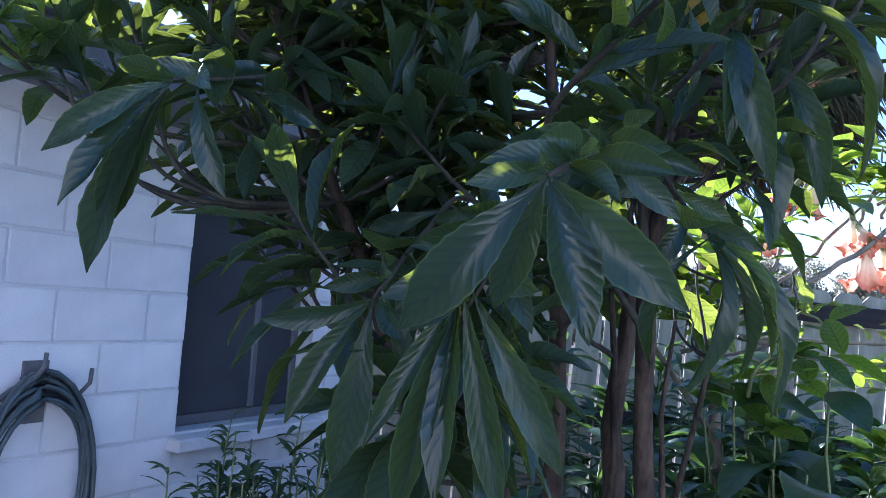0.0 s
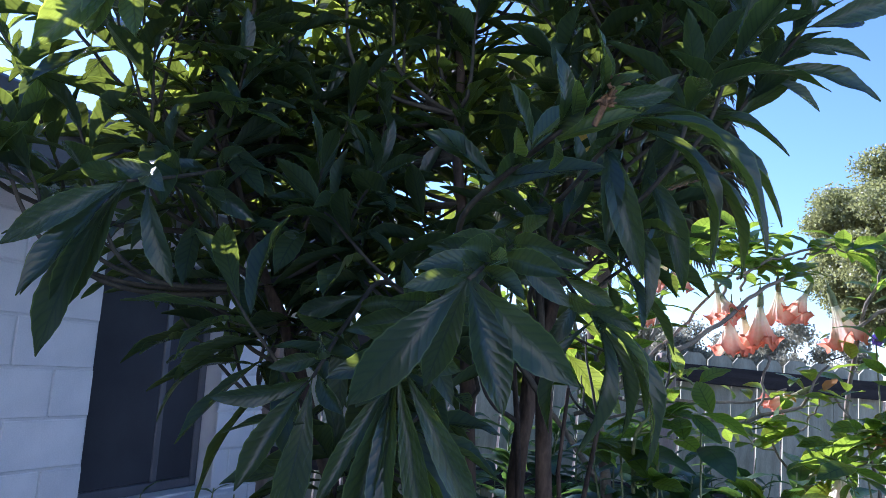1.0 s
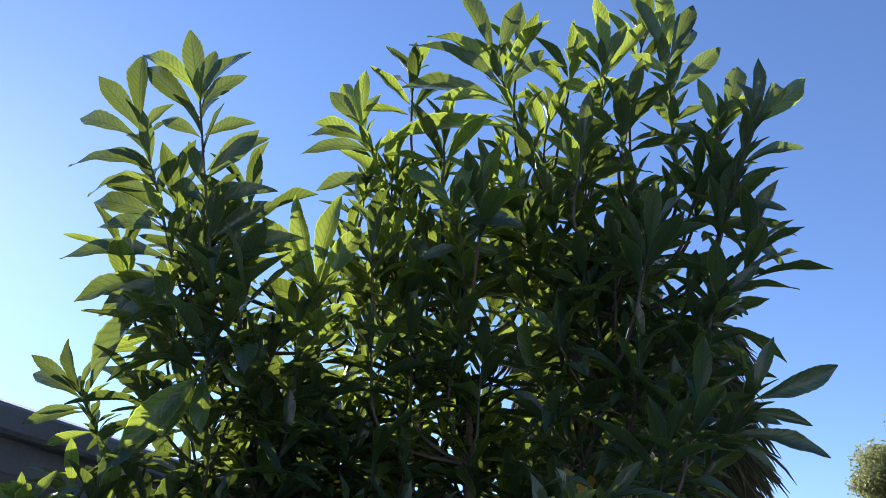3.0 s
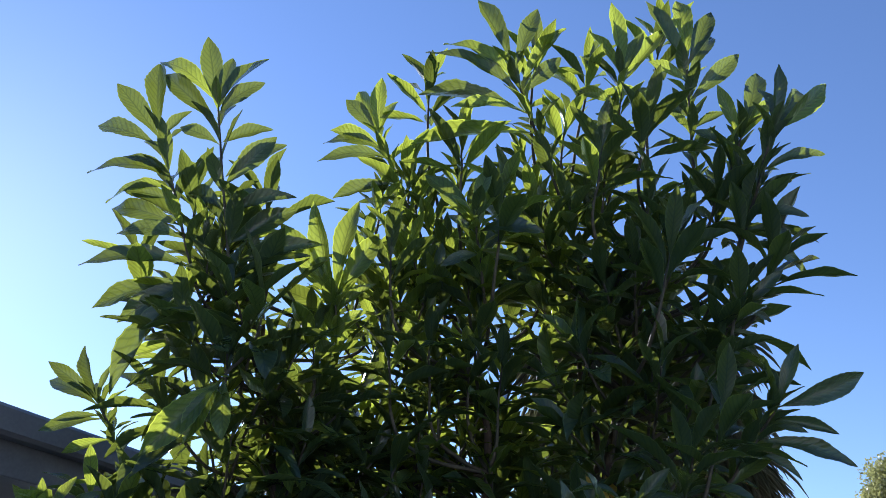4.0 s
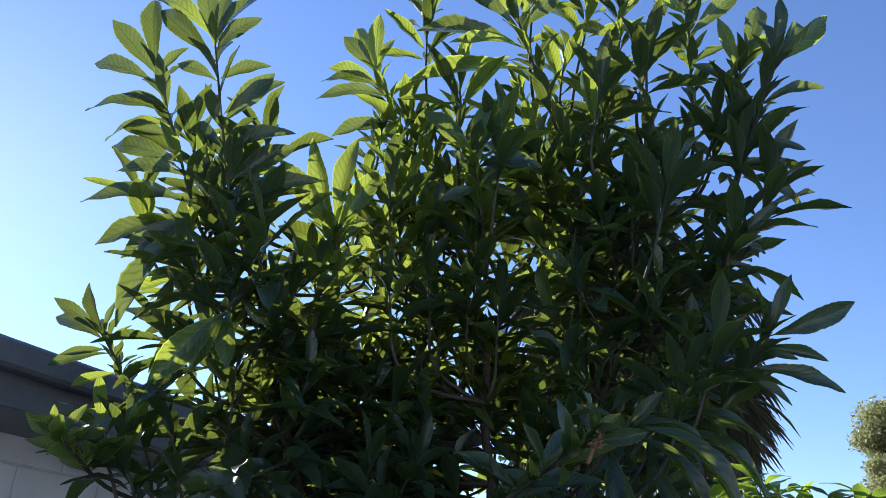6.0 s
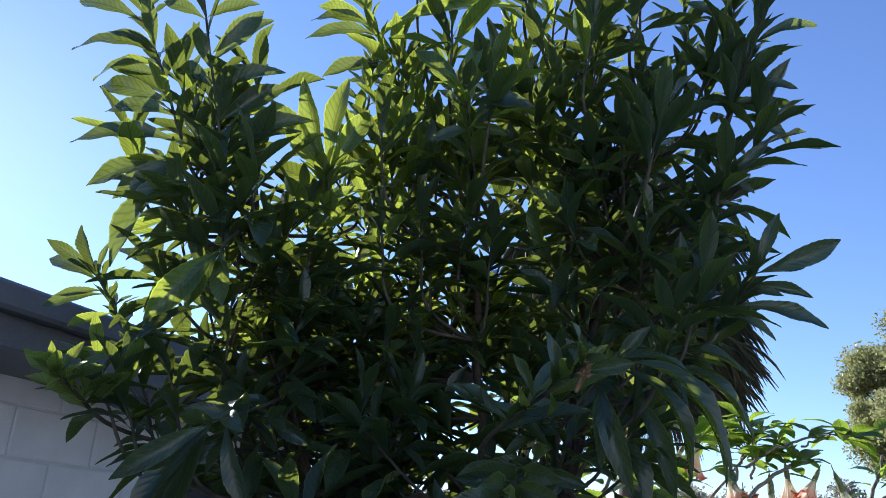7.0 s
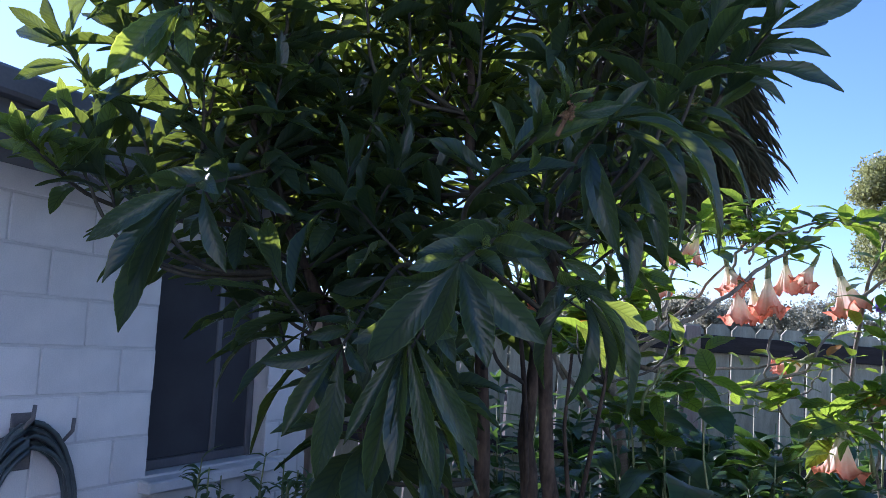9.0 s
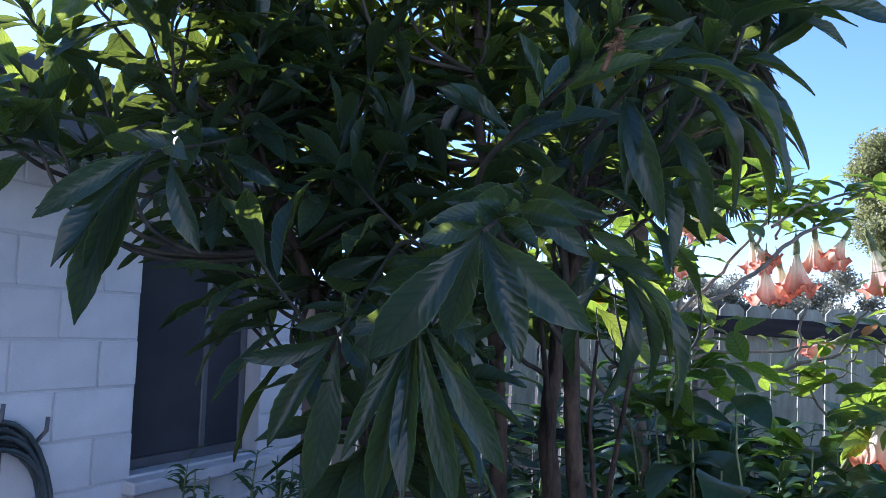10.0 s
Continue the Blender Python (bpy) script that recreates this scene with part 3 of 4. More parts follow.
shoot((-0.19, 1.55, 2.79), (-0.19, 1.7, 2.62), [
    (-0.28, 1.5, 3.09, 0.00), (-0.16, 1.59, 3.15, 0.00), (-0.38, 1.53, 3.03, 0.00), (-0.33, 1.62, 2.97, 0.08), (-0.08, 1.55, 3.01, 0.00), (-0.07, 1.53, 2.83, 0.19),
    (-0.39, 1.64, 2.86, 0.31), (-0.1, 1.59, 2.77, 0.39), (-0.33, 1.69, 2.77, 0.54),
], 0.9, 1.1)
shoot((-0.15, 1.75, 3.54), (0.03, 1.85, 3.13), [
    (-0.15, 1.7, 3.77, 0.00), (-0.25, 1.79, 3.78, 0.00), (-0.28, 1.73, 3.69, 0.01), (-0.1, 1.81, 3.75, 0.00), (-0.33, 1.76, 3.57, 0.11), (-0.35, 1.72, 3.4, 0.21),
    (-0.36, 1.8, 3.54, 0.15), (-0.29, 1.77, 3.28, 0.43), (0.03, 1.83, 3.58, 0.23), (-0.22, 1.8, 3.33, 0.48),
], 0.6)
shoot((0.21, 1.45, 3.01), (0.25, 1.7, 2.83), [
    (0.26, 1.4, 3.17, 0.00), (0.32, 1.5, 3.21, 0.03), (0.1, 1.45, 3.09, 0.07), (0.05, 1.51, 3.2, 0.00), (0.41, 1.49, 2.99, 0.15), (0.13, 1.44, 3.01, 0.17),
    (0.34, 1.57, 2.94, 0.33), (0.11, 1.53, 2.89, 0.39),
], 0.8)
shoot((0.32, 1.5, 3.64), (0.48, 1.7, 3.27), [
    (0.2, 1.46, 3.91, 0.03), (0.08, 1.57, 3.81, 0.15), (0.41, 1.49, 3.9, 0.04), (0.52, 1.59, 3.91, 0.17), (0.02, 1.56, 3.76, 0.30), (0.12, 1.53, 3.49, 0.38),
    (-0.0, 1.62, 3.62, 0.39), (-0.01, 1.59, 3.38, 0.54), (0.47, 1.63, 3.58, 0.34), (0.49, 1.54, 3.72, 0.21),
], 0.6)
shoot((0.71, 1.6, 3.71), (0.67, 1.8, 3.32), [
    (0.68, 1.55, 4.0, 0.00), (0.61, 1.65, 3.96, 0.05), (0.79, 1.58, 3.88, 0.02), (0.9, 1.68, 4.0, 0.09), (0.55, 1.66, 3.68, 0.27), (0.83, 1.61, 3.64, 0.29),
    (0.58, 1.67, 3.85, 0.14),
], 0.6)
shoot((0.88, 1.45, 3.59), (0.89, 1.6, 3.15), [
    (0.76, 1.4, 3.84, 0.00), (0.89, 1.49, 3.94, 0.00), (0.98, 1.43, 3.82, 0.00), (1.0, 1.52, 3.8, 0.08), (1.07, 1.49, 3.69, 0.24), (0.75, 1.42, 3.59, 0.12),
    (0.78, 1.54, 3.51, 0.36), (1.0, 1.5, 3.45, 0.44),
], 0.5)
shoot((0.99, 1.4, 3.28), (0.92, 1.6, 3.03), [
    (0.93, 1.36, 3.44, 0.04), (1.09, 1.44, 3.56, 0.00), (1.1, 1.39, 3.42, 0.05), (0.9, 1.5, 3.32, 0.21), (0.86, 1.44, 3.33, 0.19), (1.09, 1.43, 3.18, 0.41),
    (0.84, 1.54, 3.17, 0.52),
], 0.2, 0.8)
shoot((1.04, 1.3, 3.23), (0.96, 1.5, 2.95), [
    (1.07, 1.25, 3.42, 0.00), (1.04, 1.35, 3.42, 0.05), (1.21, 1.29, 3.38, 0.04), (1.16, 1.36, 3.42, 0.00), (1.2, 1.37, 3.19, 0.37), (1.13, 1.4, 3.0, 0.73),
    (1.12, 1.43, 3.14, 0.47), (1.1, 1.45, 2.99, 0.85), (1.16, 1.55, 2.9, 0.95),
], 0.2, 0.8)
shoot((0.92, 1.45, 2.73), (0.82, 1.6, 2.63), [
    (0.97, 1.4, 2.74, 0.00), (1.01, 1.49, 2.72, 0.01), (0.99, 1.47, 2.62, 0.29), (1.0, 1.57, 2.63, 0.39), (0.98, 1.59, 2.6, 0.94), (1.03, 1.4, 2.83, 0.00),
    (0.91, 1.58, 2.59, 0.61),
], 0, 0.8)
shoot((0.97, 1.45, 2.47), (0.84, 1.55, 2.28), [
    (1.03, 1.4, 2.62, 0.00), (0.97, 1.49, 2.6, 0.02), (1.19, 1.43, 2.56, 0.00), (1.13, 1.51, 2.52, 0.00), (1.11, 1.46, 2.41, 0.12), (1.02, 1.42, 2.4, 0.17),
    (1.17, 1.53, 2.35, 0.38), (1.01, 1.48, 2.3, 0.49), (0.91, 1.54, 2.51, 0.27),
], 0.05, 0.8)
shoot((0.71, 1.5, 2.24), (0.55, 1.6, 2.02), [
    (0.93, 1.45, 2.19, 0.00), (0.9, 1.54, 2.15, 0.01), (0.93, 1.49, 2.05, 0.09), (0.88, 1.58, 1.95, 0.20), (0.74, 1.53, 1.91, 0.34), (0.66, 1.52, 1.85, 0.74),
    (0.3, 1.63, 1.97, 0.91), (0.92, 1.48, 2.38, 0.00), (0.57, 1.56, 2.37, 0.04), (0.62, 1.5, 2.38, 0.01), (0.77, 1.46, 2.12, 0.13), (0.84, 1.54, 2.26, 0.00),
], 0, 0.72, True)
shoot((0.27, 0.95, 1.84), (0.4, 1.4, 1.99), [
    (0.41, 0.91, 1.71, 0.03), (0.12, 0.99, 1.67, 0.00), (0.32, 0.93, 1.67, 0.00), (0.22, 1.01, 1.7, 0.00),
], 0)
shoot((0.44, 0.92, 2.09), (0.28, 1.25, 2.01), [
    (0.43, 0.88, 2.14, 0.03), (0.39, 1.01, 2.11, 0.15), (0.53, 0.92, 2.1, 0.05), (0.39, 1.08, 2.03, 0.31),
], 0.2)
shoot((0.52, 1.35, 1.83), (0.46, 1.5, 1.96), [
    (0.6, 1.3, 1.66, 0.00), (0.58, 1.39, 1.62, 0.00), (0.61, 1.33, 1.57, 0.00), (0.45, 1.41, 1.62, 0.00), (0.49, 1.35, 1.59, 0.00),
], 0.2, 0.5, True)
shoot((0.18, 1.05, 1.72), (0.24, 1.4, 1.87), [
    (0.17, 1.0, 1.48, 0.00), (0.24, 1.09, 1.45, 0.00), (0.08, 1.03, 1.53, 0.00), (0.31, 1.13, 1.5, 0.06), (0.12, 1.05, 1.45, 0.00),
], 0, 0.5, False)
shoot((0.03, 1.25, 1.7), (0.09, 1.6, 1.9), [
    (-0.07, 1.2, 1.52, 0.00), (-0.02, 1.29, 1.43, 0.00), (-0.13, 1.23, 1.66, 0.00), (-0.07, 1.32, 1.67, 0.02),
], 0, 0.72, False, 7)
shoot((-0.34, 1.3, 2.03), (-0.27, 1.7, 2.17), [
    (-0.48, 1.25, 1.81, 0.00), (-0.46, 1.34, 1.78, 0.00), (-0.54, 1.28, 1.9, 0.00), (-0.49, 1.36, 1.71, 0.00), (-0.26, 1.37, 1.85, 0.17),
], 0, 0.72, False, 7)
shoot((0.56, 1.25, 2.18), (0.47, 1.45, 2.08), [
    (0.77, 1.2, 1.94, 0.00), (0.71, 1.3, 1.92, 0.07), (0.59, 1.29, 1.9, 0.32), (0.42, 1.33, 2.21, 0.08), (0.66, 1.25, 2.2, 0.00), (0.52, 1.27, 1.95, 0.35),
    (0.76, 1.29, 2.09, 0.00),
], 0, 0.72, True)
bushy((0.02, 1.75, 3.76), (-0.02, -0.15, 0.9), 11, 0.19, 0.1, 0.6)
bushy((0.16, 1.6, 3.4), (0.02, -0.15, 0.9), 11, 0.19, 0.1, 0.7)
bushy((0.41, 1.6, 3.79), (0.09, -0.15, 0.9), 11, 0.19, 0.1, 0.6)
bushy((0.52, 1.7, 3.59), (0.12, -0.15, 0.9), 11, 0.19, 0.1, 0.5)
bushy((0.61, 1.7, 3.83), (0.14, -0.15, 0.9), 11, 0.19, 0.1, 0.5)
bushy((0.75, 1.5, 3.42), (0.2, -0.15, 0.9), 11, 0.19, 0.1, 0.3)
bushy((0.95, 1.5, 3.21), (0.27, -0.15, 0.9), 11, 0.19, 0.1, 0.05)
bushy((-0.04, 1.8, 3.43), (-0.04, -0.15, 0.9), 11, 0.19, 0.1, 0.6)
bushy((1.02, 1.45, 3.11), (0.31, -0.15, 0.9), 11, 0.19, 0.1, 0.05)
bushy((1.05, 1.45, 2.94), (0.33, -0.15, 0.9), 11, 0.19, 0.1, 0)
bushy((-0.47, 1.6, 3.19), (-0.18, -0.15, 0.9), 8, 0.205, 0.1, 0.2)
bushy((-0.71, 1.6, 3.19), (-0.25, -0.15, 0.9), 8, 0.205, 0.1, 0.2)
bushy((-0.45, 1.55, 2.91), (-0.19, -0.15, 0.9), 8, 0.205, 0.1, 0.2)
bushy((-0.84, 1.6, 2.97), (-0.31, -0.15, 0.9), 8, 0.205, 0.1, 0.2)
bushy((-0.26, 1.6, 2.73), (-0.13, -0.15, 0.9), 14, 0.17, 0.1, 0.5)
bushy((0.89, 1.7, 3.98), (0.21, -0.15, 0.9), 11, 0.19, 0.1, 0.4)
bushy((0.95, 1.45, 2.83), (0.3, -0.15, 0.9), 14, 0.17, 0.1, 0)
bushy((0.9, 1.5, 2.72), (0.28, -0.15, 0.9), 14, 0.17, 0.1, 0)
bushy((0.6, 1.5, 3.31), (0.16, -0.15, 0.9), 11, 0.19, 0.1, 0.3)
bushy((0.29, 1.5, 3.13), (0.06, -0.15, 0.9), 11, 0.19, 0.1, 0.5)
bushy((0.75, 1.4, 2.91), (0.22, -0.15, 0.9), 11, 0.19, 0.1, 0)
bushy((-0.05, 1.6, 3.01), (-0.06, -0.15, 0.9), 11, 0.19, 0.1, 0.6)
bushy((0.83, 1.4, 2.46), (0.28, -0.15, 0.9), 11, 0.18, 0.1, 0)
bushy((0.74, 1.4, 2.35), (0.24, -0.15, 0.9), 11, 0.18, 0.1, 0)
bushy((0.38, 2.0, 2.42), (0.08, -0.15, 0.9), 11, 0.18, 0.1, 0.2)
bushy((0.31, 2.1, 2.53), (0.06, -0.15, 0.9), 11, 0.18, 0.1, 0.4)
bushy((0.48, 2.1, 2.52), (0.11, -0.15, 0.9), 11, 0.18, 0.1, 0.1)
bushy((0.41, 1.9, 2.33), (0.09, -0.15, 0.9), 11, 0.18, 0.1, 0.1)
bushy((0.28, 2.0, 2.38), (0.04, -0.15, 0.9), 11, 0.18, 0.1, 0.2)
bushy((-0.52, 1.55, 2.78), (-0.22, -0.15, 0.9), 11, 0.18, 0.1, 0.1)
bushy((-0.65, 1.6, 2.73), (-0.26, -0.15, 0.9), 11, 0.18, 0.1, 0.1)
bushy((0.52, 2.0, 2.35), (0.12, -0.15, 0.9), 11, 0.18, 0.1, 0)
bushy((0.12, 1.75, 2.99), (0.0, -0.15, 0.9), 11, 0.19, 0.1, 0.5)
bushy((0.23, 1.7, 2.87), (0.03, -0.15, 0.9), 11, 0.19, 0.1, 0.3)
bushy((0.08, 1.7, 2.79), (-0.02, -0.15, 0.9), 14, 0.17, 0.1, 0.4)
bushy((0.2, 1.75, 2.74), (0.02, -0.15, 0.9), 14, 0.17, 0.1, 0.3)
bushy((0.3, 1.7, 2.69), (0.06, -0.15, 0.9), 14, 0.17, 0.1, 0.2)
bushy((0.11, 1.8, 2.67), (-0.01, -0.15, 0.9), 14, 0.17, 0.1, 0.3)
bushy((-0.03, 1.75, 2.97), (-0.04, -0.15, 0.9), 11, 0.19, 0.1, 0.6)
bushy((0.24, 1.75, 3.06), (0.04, -0.15, 0.9), 11, 0.19, 0.1, 0.5)
bushy((-0.04, 1.7, 2.71), (-0.06, -0.15, 0.9), 14, 0.17, 0.1, 0.3)
bushy((-0.73, 1.5, 2.21), (-0.35, -0.15, 0.9), 11, 0.18, 0.1, 0.2)
bushy((-0.68, 1.6, 2.25), (-0.31, -0.15, 0.9), 11, 0.18, 0.1, 0.2)
bushy((-0.55, 1.5, 2.22), (-0.28, -0.15, 0.9), 11, 0.18, 0.1, 0.1)
bushy((-0.66, 1.5, 2.16), (-0.33, -0.15, 0.9), 11, 0.18, 0.1, 0.1)
for x, y, z, lean, big in ((-0.48, 1.47, 2.80, -0.3, 0.24), (-0.36, 1.45, 2.72, 0.2, 0.25), (-0.58, 1.50, 2.66, -0.5, 0.24), (-0.44, 1.46, 2.58, 0.0, 0.26), (-0.33, 1.50, 2.52, 0.3, 0.23),
                           (-0.50, 1.52, 2.45, -0.2, 0.22), (-0.40, 1.50, 2.38, 0.1, 0.23), (-0.66, 1.55, 2.50, -0.6, 0.20), (-0.28, 1.55, 2.62, 0.4, 0.21)):
    bushy((x, y, z), (lean, -0.35, 0.75), 10, big, 0.35, 0.03)
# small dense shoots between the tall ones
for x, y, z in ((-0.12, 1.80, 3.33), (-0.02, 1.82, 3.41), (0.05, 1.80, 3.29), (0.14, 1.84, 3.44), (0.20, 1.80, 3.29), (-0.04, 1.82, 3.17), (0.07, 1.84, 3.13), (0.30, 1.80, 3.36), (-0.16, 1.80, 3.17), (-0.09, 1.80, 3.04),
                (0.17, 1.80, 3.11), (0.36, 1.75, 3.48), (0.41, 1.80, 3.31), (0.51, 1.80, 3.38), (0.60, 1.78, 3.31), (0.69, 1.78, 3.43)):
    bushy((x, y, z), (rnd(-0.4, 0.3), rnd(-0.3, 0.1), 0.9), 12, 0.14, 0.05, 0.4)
for cx, cy, cz, ax, ay, az, n, big, droop, young in (
        (0.25, 1.98, 2.76, 0.55, 0.42, 0.50, 27, 0.17, 0.1, 0.5),
        (0.70, 1.75, 2.82, 0.36, 0.34, 0.62, 32, 0.19, 0.25, 0.05),
        (-0.30, 1.72, 2.52, 0.20, 0.20, 0.34, 12, 0.17, 0.2, 0.1),
        (0.58, 1.78, 3.12, 0.44, 0.26, 0.32, 15, 0.18, 0.1, 0.45),
        (-0.58, 1.60, 2.85, 0.20, 0.14, 0.36, 8, 0.15, 0.1, 0.2),
        (0.02, 2.00, 2.45, 0.42, 0.32, 0.32, 22, 0.16, 0.2, 0.6),
        (-0.05, 1.85, 2.9, 0.30, 0.22, 0.28, 5, 0.16, 0.1, 0.6),
        (-0.22, 1.88, 2.16, 0.54, 0.36, 0.36, 33, 0.18, 0.35, 0.05),
        (0.34, 1.70, 2.10, 0.44, 0.34, 0.28, 15, 0.19, 0.5, 0.0),
        (0.55, 2.25, 2.90, 0.42, 0.25, 0.50, 18, 0.18, 0.1, 0.1),
        (-0.15, 2.15, 2.45, 0.45, 0.25, 0.40, 18, 0.16, 0.2, 0.5),
        (-0.30, 1.90, 2.42, 0.32, 0.20, 0.26, 14, 0.17, 0.2, 0.1),
        (0.05, 1.52, 1.74, 0.30, 0.25, 0.26, 8, 0.22, 1.2, 0.0)):
    for i in range(n):
        while True:
            q = Vector((rnd(-1, 1), rnd(-1, 1), rnd(-1, 1)))
            if q.length < 1:
                break
        p = Vector((cx + q.x * ax, cy + q.y * ay, cz + q.z * az))
        # Pale leaves only high and left, where the crown is to look sunlit.
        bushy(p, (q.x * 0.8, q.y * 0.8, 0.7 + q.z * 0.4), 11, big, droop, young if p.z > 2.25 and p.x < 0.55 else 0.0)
# spent flower spike at the end of the nearest shoot, and one yellowing leaf
tip = Vector((0.43, 0.90, 2.06))
bm = bmesh.new()
sweep(bm, [tip - ROOT + Vector(v) for v in ((-0.01, 0, -0.02), (0.004, -0.002, 0.01), (0.012, 0.0, 0.03), (0.02, 0.0, 0.045))], [0.004, 0.004, 0.003, 0.0015], 6)
for i in range(26):
    u = rnd(0.1, 1)
    p = tip - ROOT + Vector((0.02 * u, 0, 0.045 * u))
    d = Vector((rnd(-1, 1), rnd(-1, 1), rnd(-0.2, 0.8))).normalized() * rnd(0.008, 0.02)
    sweep(bm, [p, p + d * 0.6, p + d], [0.0018, 0.003, 0.001], 5)
part("dry_flower_spike", bm, DRYBUD, loquat, "dry brown flower spike")
for b, t in (((0.512, 1.62, 2.331), (0.554, 1.6, 2.218)), ((-0.084, 1.85, 2.257), (-0.011, 1.83, 2.19)), ((0.578, 1.7, 2.359), (0.593, 1.7, 2.288)), ((-0.10, 2.38, 2.30), (-0.03, 2.34, 2.19)), ((0.16, 2.30, 2.12), (0.24, 2.25, 2.02)), ((0.56, 2.5, 2.49), (0.63, 2.48, 2.40))):
    m = leaf_pose(b, t, 0.5, (0.3, -1, 0.2))
    ob = part("leaf", leaf_mesh("leaf", LS[0], YELLOWLEAF), YELLOWLEAF, loquat, "yellowing leaf")
    ob.matrix_local = BACK @ m
# leaves at the back of the crown, sunlit look put into their paler colour
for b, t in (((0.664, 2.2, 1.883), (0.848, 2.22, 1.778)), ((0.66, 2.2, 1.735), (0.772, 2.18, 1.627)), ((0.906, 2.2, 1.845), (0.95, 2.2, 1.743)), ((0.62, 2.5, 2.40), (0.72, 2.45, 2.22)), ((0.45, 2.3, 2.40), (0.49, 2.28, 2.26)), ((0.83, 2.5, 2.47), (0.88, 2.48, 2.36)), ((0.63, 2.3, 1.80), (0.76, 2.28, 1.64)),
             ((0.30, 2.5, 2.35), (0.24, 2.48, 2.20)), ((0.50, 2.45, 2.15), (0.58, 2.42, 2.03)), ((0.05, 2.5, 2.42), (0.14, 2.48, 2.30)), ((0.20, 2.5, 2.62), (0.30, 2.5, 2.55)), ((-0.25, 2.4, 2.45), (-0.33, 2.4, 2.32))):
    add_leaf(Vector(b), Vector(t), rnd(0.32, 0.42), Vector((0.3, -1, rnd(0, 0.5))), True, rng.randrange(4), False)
    stem_of(Vector(b), Vector(b) + Vector((0, -0.04, -0.08)), round(b[0] * 77), 0.004)
merged("foliage", rest, LS, LEAF, loquat, "dense dark green toothed leaves")
merged("young_foliage", youngrest, LS, YOUNG_SUNLIT, loquat, "paler leaves, young ones and ones coloured to look sunlit")
# curled dry leaf caught in the twigs
bm = bmesh.new()
for k in range(5):
    o = Vector((0.012 * k, 0.006 * (k % 2), -0.012 * k))
    sweep(bm, [Vector(p) + o - ROOT for p in ((0.785, 2.30, 2.68), (0.82, 2.29, 2.64), (0.86, 2.30, 2.585), (0.892, 2.31, 2.51))], [0.0015, 0.004, 0.0045, 0.001], 5)
part("dry_leaf", bm, DRYLEAF, loquat, "curled pale dry leaf")

# ---- trumpet shrub beyond it ----
SROOT = Vector((1.15, 3.2, 0.0))
LIFT = Vector((-0.03, 0.0, 0.045))
shrub = thing("angels_trumpet_shrub", SROOT + LIFT, "sunlit angel's trumpet shrub with hanging peach flowers", "shrub")
SS = [leaf_shape(10, 0.45, 0.05, 0.5, 0.0, 0.05), leaf_shape(10, 0.45, 0.12, 0.3, 0.0, 0.05, 0.6), leaf_shape(10, 0.42, 0.16, 0.4, 0.0, 0.04, -0.6)]
SMESH = [leaf_mesh("leaf", s, SHRUBLEAF) for s in SS]
SBACK = Matrix.Translation(-SROOT)
shrub_rest, shrub_count, shrub_lines = [], [0], []


def shrub_leaf(base, tip, width, face, single=False):
    m = SBACK @ leaf_pose(base, tip, width, face)
    k = rng.randrange(3)
    if single and shrub_count[0] < 290:
        part("leaf", SMESH[k], SHRUBLEAF, shrub).matrix_local = m
        shrub_count[0] += 1
    else:
        shrub_rest.append((m, k))


def shrub_branch(way, r0, r1, leaves, big=0.15, pale=True, spread=0.5):
    pts = []
    for i, (a, b) in enumerate(zip(way, way[1:])):
        pts += bend(a, b, 5, 0.0, 0.03, i + a[0] * 13)[:-1]
    pts.append(Vector(way[-1]))
    shrub_lines.append(pts)
    part("branch", sweep(bmesh.new(), [p - SROOT for p in pts], taper(r0, r1, len(pts) - 1), 7, 0.1), SHRUBBARK if pale else GREENSTEM, shrub)
    for i in range(leaves):
        u = 1 - (i / max(1, leaves)) * spread
        f = u * (len(pts) - 1)
        k = min(len(pts) - 2, int(f))
        p = pts[k].lerp(pts[k + 1], f - k)
        w = i * 2.4 + rnd(0, 1)
        out = Vector((math.cos(w), math.sin(w) * 0.9, rnd(-0.35, 0.55))).normalized()
        ln = big * rnd(0.6, 1.15)
        q = p + out * 0.025
        shrub_leaf(q, q + out * ln, rnd(0.40, 0.52), Vector((rnd(-0.4, 0.4), rnd(-0.6, 0.1), 1)), True)


R = (1.15, 3.2, -0.05)
shrub_branch([R, (1.0, 3.0, 0.9), (0.83, 2.72, 1.62)], 0.03, 0.018, 0)
shrub_branch([(0.83, 2.72, 1.60), (1.12, 2.80, 1.775), (1.34, 2.85, 1.915), (1.54, 2.90, 2.075), (1.67, 2.90, 2.135)], 0.0125, 0.006, 14, 0.14, True, 0.22)
shrub_branch([(0.88, 2.74, 1.66), (1.20, 3.0, 1.86), (1.40, 3.1, 2.06), (1.55, 3.05, 2.26)], 0.009, 0.004, 16, 0.14, True, 0.2)
shrub_branch([R, (1.5, 3.0, 0.8), (1.85, 2.95, 1.5), (1.95, 2.95, 2.0), (2.0, 2.9, 2.17)], 0.016, 0.005, 22, 0.15, True, 0.45)
shrub_branch([(0.95, 2.75, 1.62), (1.35, 2.75, 1.55), (1.62, 2.8, 1.62), (1.75, 2.85, 1.78)], 0.010, 0.004, 14, 0.13, True, 0.5)
shrub_branch([(0.86, 2.8, 1.5), (0.80, 2.95, 1.9), (0.95, 3.1, 2.2), (1.1, 3.1, 2.35)], 0.012, 0.005, 20, 0.15, True, 0.55)
shrub_branch([(0.9, 2.9, 1.3), (0.55, 3.1, 1.8), (0.45, 3.1, 2.2), (0.5, 3.0, 2.45)], 0.012, 0.005, 20, 0.15, True, 0.6)
